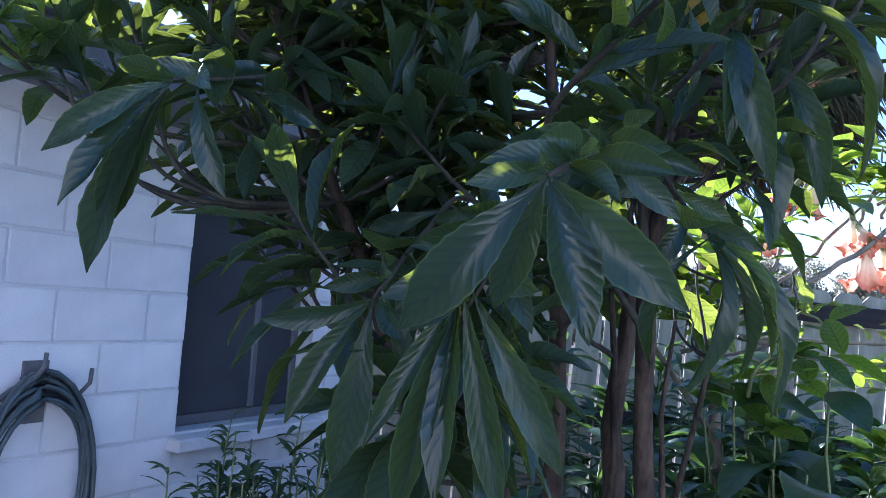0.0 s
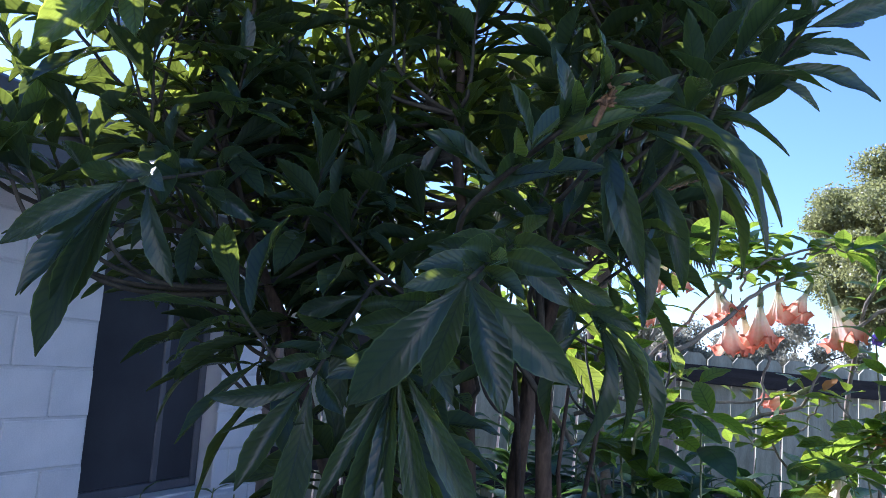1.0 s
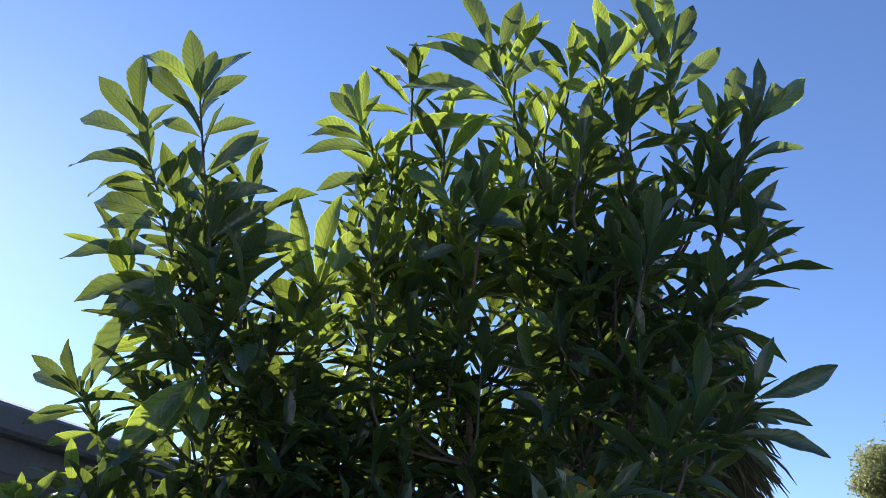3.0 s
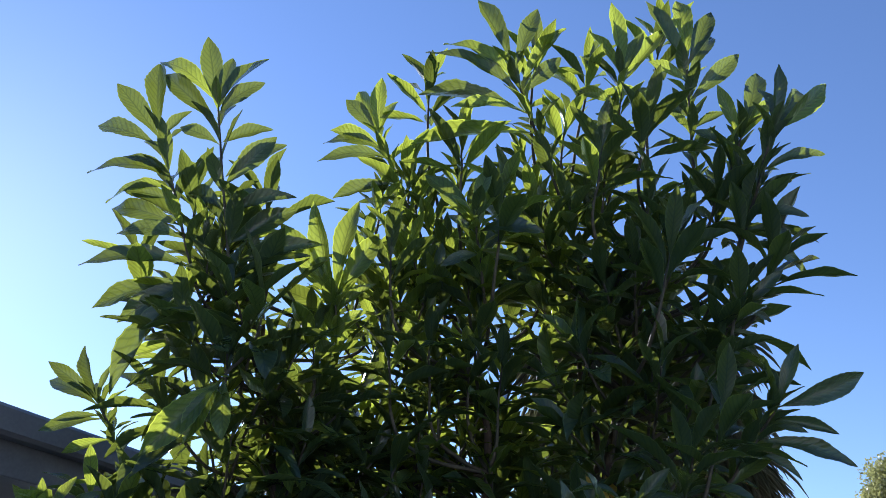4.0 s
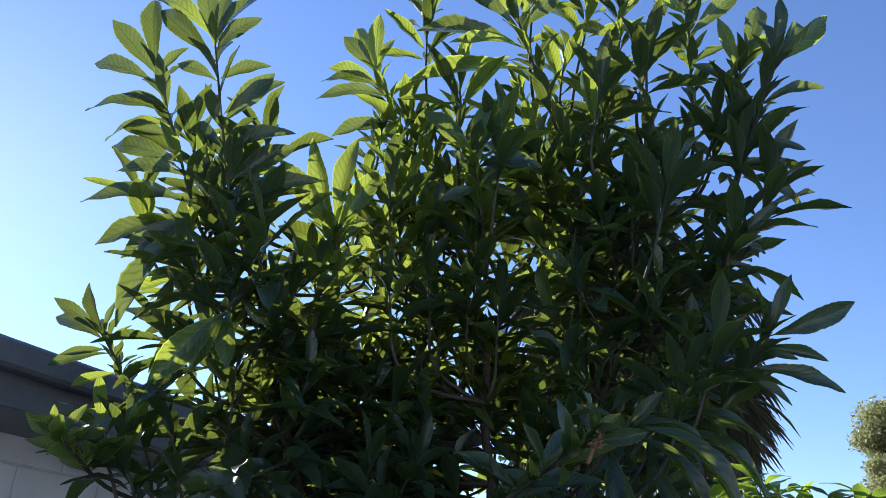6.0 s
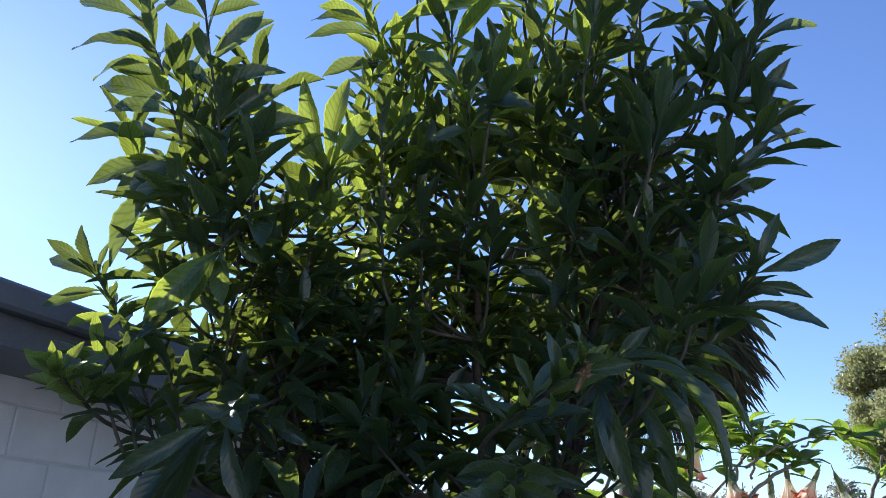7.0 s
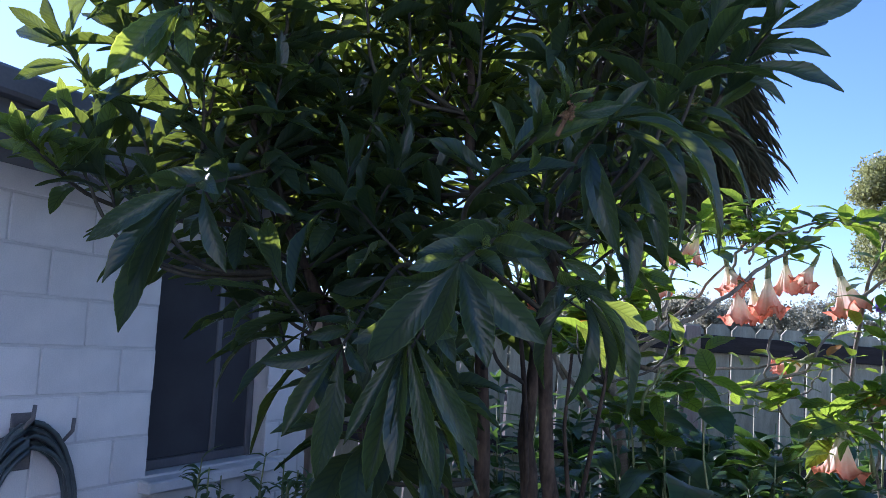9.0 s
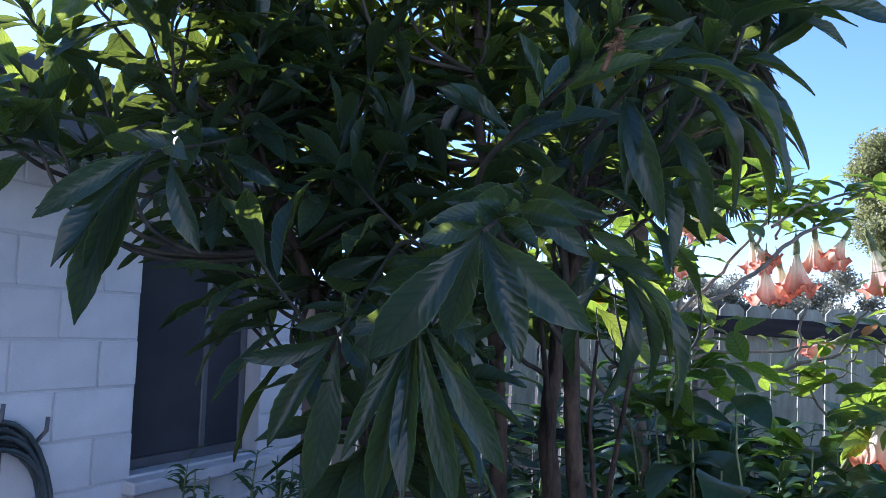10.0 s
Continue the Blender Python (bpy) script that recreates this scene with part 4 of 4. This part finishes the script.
shrub_branch([(1.7, 2.9, 1.3), (1.8, 2.7, 1.45), (1.95, 2.6, 1.7), (2.1, 2.6, 1.9)], 0.012, 0.004, 22, 0.15, True, 0.6)
shrub_branch([(1.6, 2.95, 1.1), (1.66, 2.75, 1.35), (1.70, 2.66, 1.52), (1.78, 2.62, 1.56)], 0.010, 0.004, 12, 0.13, False, 0.5)
shrub_branch([(1.5, 3.0, 0.9), (1.45, 2.7, 1.2), (1.55, 2.6, 1.4), (1.7, 2.5, 1.45)], 0.010, 0.004, 7, 0.14, False, 0.7)
shrub_branch([(1.6, 3.0, 0.9), (1.9, 2.7, 1.1), (2.0, 2.5, 1.35), (2.05, 2.4, 1.5)], 0.010, 0.004, 14, 0.15, False, 0.7)
shrub_branch([(1.2, 3.1, 1.0), (0.95, 2.6, 1.3), (0.9, 2.4, 1.5), (0.95, 2.35, 1.62)], 0.010, 0.004, 6, 0.14, False, 0.6)
shrub_branch([(1.85, 2.95, 1.9), (2.1, 2.9, 2.05), (2.35, 2.85, 2.12), (2.5, 2.8, 2.2)], 0.008, 0.004, 18, 0.15, True, 0.7)
shrub_branch([(0.90, 2.78, 1.64), (0.84, 2.66, 1.74), (0.83, 2.60, 1.82), (0.90, 2.58, 1.90)], 0.009, 0.004, 13, 0.15, True, 0.7)
shrub_branch([(0.95, 2.80, 1.66), (0.98, 2.72, 1.80), (1.00, 2.70, 1.93), (1.08, 2.70, 2.02)], 0.009, 0.004, 14, 0.15, True, 0.7)
shrub_branch([(0.86, 2.74, 1.60), (0.80, 2.62, 1.66), (0.78, 2.52, 1.68), (0.74, 2.42, 1.66)], 0.008, 0.004, 12, 0.16, False, 0.8)
shrub_branch([(1.05, 2.85, 1.75), (1.12, 2.90, 1.95), (1.20, 2.95, 2.14), (1.30, 3.0, 2.29)], 0.009, 0.004, 14, 0.15, True, 0.4)
shrub_branch([(1.40, 2.95, 2.0), (1.44, 3.05, 2.12), (1.50, 3.05, 2.22), (1.58, 3.0, 2.29)], 0.008, 0.004, 16, 0.15, True, 0.4)
shrub_branch([(1.00, 2.78, 1.62), (1.06, 2.66, 1.66), (1.08, 2.60, 1.70), (1.14, 2.56, 1.68)], 0.008, 0.004, 12, 0.15, False, 0.8)
shrub_branch([(0.70, 3.0, 1.55), (0.62, 3.0, 1.75), (0.60, 2.95, 1.95), (0.66, 2.9, 2.05)], 0.009, 0.004, 14, 0.15, True, 0.7)
shrub_branch([(0.79, 2.85, 1.55), (0.958, 2.85, 1.617), (1.215, 2.85, 1.62), (1.456, 2.85, 1.628), (1.59, 2.85, 1.684)], 0.008, 0.004, 5, 0.12, True, 0.4)
shrub_branch([(1.50, 2.80, 1.80), (1.475, 2.80, 1.70), (1.459, 2.80, 1.607), (1.52, 2.80, 1.461), (1.58, 2.78, 1.36)], 0.0055, 0.004, 0)
shrub_branch([(1.44, 2.80, 1.49), (1.52, 2.80, 1.50), (1.624, 2.80, 1.539), (1.669, 2.80, 1.60), (1.694, 2.80, 1.673)], 0.0045, 0.003, 4, 0.10, True, 0.3)
shrub_branch([(1.85, 2.75, 1.1), (1.84, 2.70, 1.35), (1.80, 2.72, 1.55), (1.72, 2.75, 1.66)], 0.007, 0.004, 8, 0.13, True, 0.6)
shrub_branch([(1.425, 2.90, 2.10), (1.566, 2.90, 2.19), (1.682, 2.90, 2.225), (1.821, 2.90, 2.262), (1.958, 2.90, 2.25)], 0.007, 0.003, 10, 0.15, True, 0.6)
shrub_branch([(1.66, 2.88, 2.19), (1.74, 2.86, 2.22), (1.80, 2.85, 2.235), (1.86, 2.85, 2.24)], 0.005, 0.003, 9, 0.15, True, 0.5)
shrub_branch([(1.465, 2.95, 2.06), (1.479, 2.95, 2.18), (1.47, 2.95, 2.26), (1.459, 2.95, 2.31)], 0.006, 0.003, 8, 0.14, True, 0.5)
# side twigs with small leaves along all the branches
for i in range(130):
    way = shrub_lines[i % len(shrub_lines)]
    k = rng.randrange(len(way) // 3, len(way))
    p = way[k]
    if p.z > 2.18 or (1.05 < p.x < 1.95 and 1.55 < p.z < 2.12):      # bare wood where the flowers hang
        continue
    a = rnd(0, 6.28)
    d = Vector((math.cos(a), math.sin(a) * 0.8, rnd(-0.25, 0.55))).normalized() * rnd(0.10, 0.26)
    pts = bend(p, p + d, 4, 0.01, 0.03, i)
    part("twig", sweep(bmesh.new(), [q - SROOT for q in pts], taper(0.0035, 0.0015, 4), 5), GREENSTEM, shrub)
    for m in range(6):
        f = 4 * (0.25 + 0.75 * m / 5)
        n = min(3, int(f))
        q = pts[n].lerp(pts[n + 1], f - n)
        out = (Vector((rnd(-1, 1), rnd(-1, 1), rnd(-0.5, 0.5))).normalized() + d.normalized() * 0.7).normalized()
        shrub_leaf(q, q + out * rnd(0.07, 0.17), rnd(0.40, 0.52), Vector((rnd(-0.7, 0.7), rnd(-0.7, 0.7), 1)))
merged("shrub_foliage", shrub_rest, SS, SHRUBLEAF, shrub, "bright green oval leaves")


def trumpet(seed, openness=1.0):
    """Hanging trumpet: narrow tube, flaring bell, five turned-back points. Hangs down -z from its stalk, 1 long."""
    r = random.Random(seed)
    bm = bmesh.new()
    lay = bm.loops.layers.uv.new("UVMap")
    prof = [(0.0, 0.035), (0.12, 0.04), (0.3, 0.055), (0.44, 0.085), (0.56, 0.125), (0.67, 0.165), (0.77, 0.20), (0.86, 0.235), (0.92, 0.28), (0.95, 0.33), (0.925, 0.375)]
    n, ph = 40, r.uniform(0, 6.28)
    rings = []
    for j, (d, rad) in enumerate(prof):
        k = (j / (len(prof) - 1)) ** 2
        ring = []
        for i in range(n):
            w = 2 * math.pi * i / n
            lobe = math.cos(5 * w + ph)
            rr = rad * (1 + k * openness * (0.20 * lobe + 0.10 * math.cos(10 * w + 2 * ph) + 0.10 * math.sin(3 * w + seed)) + k * r.uniform(-0.07, 0.07)) * (0.75 + 0.25 * openness)
            zz = -d + k * (0.06 * max(0, lobe) * openness + 0.05 * math.sin(2 * w + ph) - 0.07 * (1 - lobe) + 0.03 * math.cos(15 * w + ph) + r.uniform(-0.025, 0.025))
            ring.append(bm.verts.new((rr * math.cos(w), rr * math.sin(w), zz)))
        rings.append(ring)
    for j in range(len(prof) - 1):
        for i in range(n):
            f = bm.faces.new((rings[j][i], rings[j][(i + 1) % n], rings[j + 1][(i + 1) % n], rings[j + 1][i]))
            for lp, (a, b) in zip(f.loops, ((i, j), (i + 1, j), (i + 1, j + 1), (i, j + 1))):
                lp[lay].uv = (a / n, b / (len(prof) - 1))
    return mesh_of("petals", bm, PETAL)


def calyx():
    bm = bmesh.new()
    sweep(bm, [(0, 0, 0.20), (0.005, 0, 0.08), (0, 0, 0.02), (0, 0, -0.10), (0, 0, -0.26), (0.01, 0, -0.40)], [0.010, 0.012, 0.034, 0.062, 0.068, 0.046], 10)
    return mesh_of("calyx", bm, GREENSTEM)


TRUMPETS, CALYX = [trumpet(3, 1.0), trumpet(8, 0.85), trumpet(14, 1.15)], calyx()
for i, (x, y, z, long, lean, turn, k) in enumerate((
        (1.33, 2.95, 2.14, 0.155, 18, -60, 2), (1.345, 2.98, 2.11, 0.15, 40, 200, 1), (1.385, 2.93, 2.05, 0.19, 4, 20, 0), (1.51, 2.95, 2.11, 0.21, 5, 140, 1),
        (1.455, 3.0, 2.05, 0.17, 14, 300, 2), (1.59, 2.97, 2.165, 0.17, 12, -30, 0), (1.73, 2.98, 2.15, 0.16, 35, 110, 1), (1.785, 2.95, 2.13, 0.22, 16, 255, 2),
        (1.70, 2.95, 1.74, 0.18, 58, 80, 1), (1.655, 2.65, 1.52, 0.23, 4, 100, 0), (1.24, 2.97, 2.29, 0.18, 18, 60, 1), (1.20, 3.05, 2.26, 0.16, 35, 90, 0),
        (1.08, 2.97, 2.10, 0.14, 14, 30, 0), (0.33, 3.2, 2.29, 0.22, 35, 10, 2), (0.56, 3.1, 2.07, 0.2, 30, 190, 1))):
    fl = part("flower", TRUMPETS[k], PETAL, shrub, "peach pink hanging trumpet flower")
    fl.matrix_local = Matrix.Translation(-SROOT - LIFT) @ pose(x, y, z, 0, 0, turn) @ pose(0, 0, 0, lean, 0, 0) @ Matrix.Diagonal((long * 1.0, long * 1.0, long, 1))
    part("calyx", CALYX, GREENSTEM, fl, "green calyx and stalk")

# a closed bud on a thin stalk
bm = bmesh.new()
sweep(bm, [Vector(p) - SROOT - LIFT for p in ((1.730, 2.7, 1.460), (1.770, 2.7, 1.430), (1.780, 2.7, 1.370), (1.780, 2.7, 1.330), (1.783, 2.7, 1.300), (1.784, 2.7, 1.280))], [0.003, 0.003, 0.004, 0.011, 0.012, 0.003], 8)
part("bud", bm, GREENSTEM, shrub, "pale closed flower bud")

# ---- low plants ----
PS = [leaf_shape(8, 0.45, 0.10, 0.4, 0.0, 0.04), leaf_shape(8, 0.4, 0.22, 0.4, 0.0, 0.05, 0.4)]


def low_shrub(name, x, y, tall, wide, leaves, big, ratio, mat, label, category, group="", stems=7, upright=0.2):
    ob = thing(name, (x, y, 0), label, category, group)
    items = []
    for s in range(stems):
        w = s * 2.4 + rnd(0, 0.8)
        top = Vector((math.cos(w) * wide * rnd(0.3, 1), math.sin(w) * wide * rnd(0.3, 1), tall * rnd(0.72, 1.0)))
        pts = bend((math.cos(w) * 0.05, math.sin(w) * 0.05, -0.03), top, 6, 0.0, 0.08, s + x * 7)
        part("stem", sweep(bmesh.new(), pts, taper(0.008, 0.003, 6), 6), GREENSTEM, ob)
        for i in range(leaves // stems):
            u = rnd(0.25, 1) ** 0.7
            f = u * 6
            k = min(5, int(f))
            p = pts[k].lerp(pts[k + 1], f - k)
            a = rnd(0, 6.28)
            out = Vector((math.cos(a), math.sin(a), rnd(-0.4, 0.5) + upright)).normalized()
            items.append((leaf_pose(p, p + out * big * rnd(0.6, 1.15), ratio * rnd(0.85, 1.15), (rnd(-0.4, 0.4), rnd(-0.4, 0.4), 1)), rng.randrange(2)))
    merged("leaves", items, PS, mat, ob)
    return ob


for x, y, tall, wide, n, big, ratio in ((1.1, 2.3, 1.15, 0.35, 160, 0.17, 0.45), (1.5, 2.2, 1.2, 0.35, 170, 0.16, 0.42), (0.75, 2.5, 1.3, 0.35, 150, 0.16, 0.4), (1.9, 2.1, 1.15, 0.35, 170, 0.17, 0.42), (0.1, 2.5, 1.25, 0.4, 150, 0.2, 0.3), (1.3, 2.75, 1.45, 0.3, 120, 0.2, 0.5), (0.95, 3.6, 1.45, 0.35, 150, 0.18, 0.35), (0.4, 3.3, 1.5, 0.4, 160, 0.2, 0.3), (1.6, 3.7, 1.4, 0.35, 150, 0.16, 0.4), (2.2, 3.3, 1.5, 0.35, 170, 0.16, 0.4), (0.9, 2.65, 1.5, 0.3, 170, 0.15, 0.4), (1.2, 2.4, 1.38, 0.35, 190, 0.15, 0.45), (1.6, 2.45, 1.35, 0.35, 190, 0.14, 0.42), (1.15, 3.9, 1.6, 0.35, 170, 0.16, 0.3), (0.55, 3.9, 1.6, 0.4, 170, 0.18, 0.3), (1.75, 3.95, 1.5, 0.3, 150, 0.16, 0.3), (1.22, 3.5, 1.62, 0.28, 190, 0.2, 0.5), (1.5, 3.35, 1.35, 0.32, 200, 0.2, 0.5), (0.85, 3.0, 1.4, 0.3, 180, 0.2, 0.42), (1.95, 3.0, 1.3, 0.32, 180, 0.19, 0.45), (1.2, 2.9, 1.3, 0.3, 180, 0.19, 0.45)):
    low_shrub("understory_shrub", x, y, tall, wide, n, big, ratio, LOWLEAF, "low dark green broad-leaved shrub in shade", "shrub", "shrubs under the trees")
for x, y, tall, n in ((1.05, 2.5, 1.66, 26), (0.92, 2.35, 1.35, 26), (1.35, 2.3, 1.3, 24)):
    low_shrub("understory_shrub", x, y, tall, 0.22, n, 0.26, 0.52, LOWLEAF, "dark shade plant with a few large broad leaves", "shrub", "shrubs under the trees", 5, -0.2)
for i in range(26):
    x = -0.89 + i * 0.026 + rnd(-0.03, 0.03)
    y = 2.60 + 0.35 * rnd(0, 1)
    low_shrub("herb", x, y, rnd(1.20, 1.31), 0.07, 56, 0.10, 0.22, HERBLEAF, "slender lance-leaved herb below the window sill", "herb", "herbs below the window", 2, 0.25)

# bare dry stem leaning among the shade plants
stick = thing("dry_stem", (1.25, 2.55, 0), "bare pale dry stem leaning among the shade plants", "stem")
pts = [Vector(p) - Vector((1.25, 2.55, 0)) for p in ((1.25, 2.55, -0.05), (1.05, 2.56, 0.70), (0.813, 2.6, 1.122), (0.693, 2.6, 1.197), (0.552, 2.6, 1.252), (0.369, 2.6, 1.276))]
part("stalk", sweep(bmesh.new(), pts, taper(0.008, 0.003, 5), 6, 0.2), SHRUBBARK, stick)

# purple blossom on a thin stem beside the trumpet shrub
VIOLET = rough_stuff("violet_petal", (0.22, 0.10, 0.50), (0.36, 0.20, 0.70), 30, 160, 0.6, 0.2, 0.001)
blossom = thing("purple_flower", (1.93, 3.0, 0), "small purple blossom on a thin green stem", "flower")
part("stem", sweep(bmesh.new(), bend((0, 0, -0.05), (0.005, -0.1, 1.93), 8, 0, 0.06, 4), taper(0.006, 0.003, 8), 6), GREENSTEM, blossom)
petal = leaf_mesh("petal", leaf_shape(6, 0.6, 0.1, 0.3, 0, 0.05, 0, 0.7, 1), VIOLET)
for k in range(5):
    w = k * 1.257
    part("petal", petal, VIOLET, blossom).matrix_local = leaf_pose((0.005, -0.1, 1.93), (0.005 + 0.028 * math.cos(w), -0.115, 1.935 + 0.028 * math.sin(w)), 0.8, (0, -1, 0.2))

# ---- fan palm behind the fence ----
palm = thing("fan_palm", (2.15, 9.0, 0), "fan palm with a hanging skirt of dry fronds", "palm tree")
part("trunk", sweep(bmesh.new(), [(0.04 * math.sin(z), 0, z) for z in np.linspace(-0.1, 5.6, 16)], taper(0.17, 0.13, 15), 12, 0.3), PALMBARK, palm)
blade = [leaf_shape(5, 0.35, 0.10, 0.6, 0, 0.02, 0, 0.7, 1), leaf_shape(5, 0.35, 0.22, 0.6, 0, 0.02, 0.5, 0.7, 1)]


def frond(origin, way, reach, fan, n, items):
    way = Vector(way).normalized()
    hub = Vector(origin) + way * reach
    side = way.cross(Vector((0, 0, 1)))
    side = side.normalized() if side.length > 0.05 else Vector((1, 0, 0))
    nor = side.cross(way)
    part("stalk", sweep(bmesh.new(), [Vector(origin), Vector(origin).lerp(hub, 0.5) + Vector((0, 0, 0.05)), hub], [0.008, 0.006, 0.004], 5), PALMBARK, palm)
    for i in range(n):
        a = (i / (n - 1) - 0.5) * 3.6
        d = way * math.cos(a) + side * math.sin(a) + Vector((0, 0, -0.25))
        ln = fan * rnd(0.8, 1.1) * (0.75 + 0.25 * math.cos(a))
        tip = hub + d.normalized() * ln + Vector((0, 0, -0.12 * ln))
        items.append((leaf_pose(hub, tip + Vector((rnd(-0.14, 0.14), rnd(-0.14, 0.14), rnd(-0.20, 0.14))), 0.009, nor), rng.randrange(2)))


green, dry = [], []
for i in range(26):
    w = i * 2.4
    el = rnd(-0.2, 1.1)
    frond((0, 0, 5.55), (math.cos(w) * math.cos(el), math.sin(w) * math.cos(el), math.sin(el)), 0.55, 0.62, 20, green)
for i in range(230):
    w = i * 2.4
    z = 5.95 - 1.95 * (i / 230)
    frond((0.15 * math.cos(w), 0.15 * math.sin(w), z), (math.cos(w) * 0.9, math.sin(w) * 0.9, -0.2 - 0.6 * rnd(0, 1)), rnd(0.50, 1.08), 0.66, 44, dry)
merged("crown", green, blade, PALMLEAF, palm, "green fan leaves")
merged("skirt", dry, blade, DRYFROND, palm, "hanging dry frond skirt")


# ---- trees in the distance ----
def small_leaves(name, centres, radii, per, size, mat, parent, seed):
    """Clumps of many small pointed leaves round the given centres, as one mesh."""
    r = np.random.default_rng(seed)
    n = len(centres) * per
    way = r.normal(size=(n, 3))
    way /= np.linalg.norm(way, axis=1)[:, None]
    q = np.repeat(np.array(centres), per, axis=0) + way * (np.repeat(np.array(radii), per) * r.uniform(0.3, 1.05, n))[:, None] * np.array((1, 1, 0.8))
    d = r.normal(size=(n, 3))
    d *= (size * r.uniform(0.7, 1.3, n) / np.linalg.norm(d, axis=1))[:, None]
    side = np.cross(d, r.normal(size=(n, 3)))
    side *= (0.28 * np.linalg.norm(d, axis=1) / np.linalg.norm(side, axis=1))[:, None]
    vs = np.stack((q, q + d * 0.5 + side, q + d, q + d * 0.5 - side), axis=1).reshape(-1, 3)
    me = bpy.data.meshes.new(name)
    me.from_pydata(vs.tolist(), [], np.arange(n * 4).reshape(-1, 4).tolist())
    me.uv_layers.new(name="UVMap").data.foreach_set("uv", np.tile(np.array((0.5, 0, 0.9, 0.5, 0.5, 1, 0.1, 0.5), dtype=np.float32), n))
    me.materials.append(mat)
    ob = new(name, me)
    ob.parent = parent
    return tagged(ob, kind="stuff")


def far_tree(x, y, tall, wide, clumps, per, size, label, low=0.3, mat=FARLEAF):
    ob = thing("oak_tree", (x, y, 0), label, "tree", "trees in the distance")
    part("trunk", sweep(bmesh.new(), bend((0, 0, -0.2), (0.2, 0, tall * 0.7), 7, 0, 0.4, x), taper(wide * 0.09, wide * 0.03, 7), 8, 0.2), BARK, ob)
    centres, radii = [], []
    for c in range(clumps):
        w, v = c * 2.4, rnd(-1, 1)
        r = math.sqrt(1 - v * v) * rnd(0.7, 1.0)
        ctr = Vector((math.cos(w) * r * wide, math.sin(w) * r * wide, tall * (low + (1 - low) * (0.5 + 0.5 * v) * rnd(0.85, 1.0))))
        if c % 3 == 0:
            part("limb", sweep(bmesh.new(), bend((0.1, 0, tall * rnd(0.25, 0.55)), ctr, 5, 0, 0.3, c), taper(wide * 0.02, wide * 0.005, 5), 5), BARK, ob)
        centres.append(ctr)
        radii.append(wide * rnd(0.12, 0.24))
    small_leaves("crown", centres, radii, per, size, mat, ob, round(abs(x) * 10) + 3)


far_tree(17.2, 26, 10.5, 3.6, 220, 1000, 0.12, "tall oak tree with small olive green leaves", 0.36)
# Low trees far off, with the haze coloured into their leaves.
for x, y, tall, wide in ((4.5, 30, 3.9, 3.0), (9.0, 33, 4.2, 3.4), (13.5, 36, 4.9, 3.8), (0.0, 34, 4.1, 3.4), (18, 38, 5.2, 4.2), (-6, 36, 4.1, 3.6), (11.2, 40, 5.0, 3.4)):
    far_tree(x, y, tall, wide, 50, 500, 0.17, "low distant tree beyond the fence, haze put into its leaf colour", 0.1, HAZELEAF)

# ---- blocks of the house wall ----
BL, BH, J = 0.400, 0.200, 0.010
block_mesh = {}


def block(length):
    key = round(length, 3)
    if key not in block_mesh:
        block_mesh[key] = mesh_of("block", boxed(-0.03, 0.0, 0, length, 0, BH - J, bevel=0.004), BLOCK, False)
    return block_mesh[key]


for row in range(12):
    z = row * BH + 0.065
    y = S0 + (0 if row % 2 else -BL / 2)
    while y < S1 - 0.02:
        a, b = max(y, S0), min(y + BL - J, S1)
        spans = [(a, b)]
        if z + BH - J > WIN[2] - 0.08 and z < WIN[3]:
            spans = [(max(a, p), min(b, q)) for p, q in ((S0, WIN[0]), (WIN[1], S1))]
        for p, q in spans:
            if q - p > 0.03:
                part("block", block(q - p), BLOCK, wall).location = (0, p, z)
        y += BL
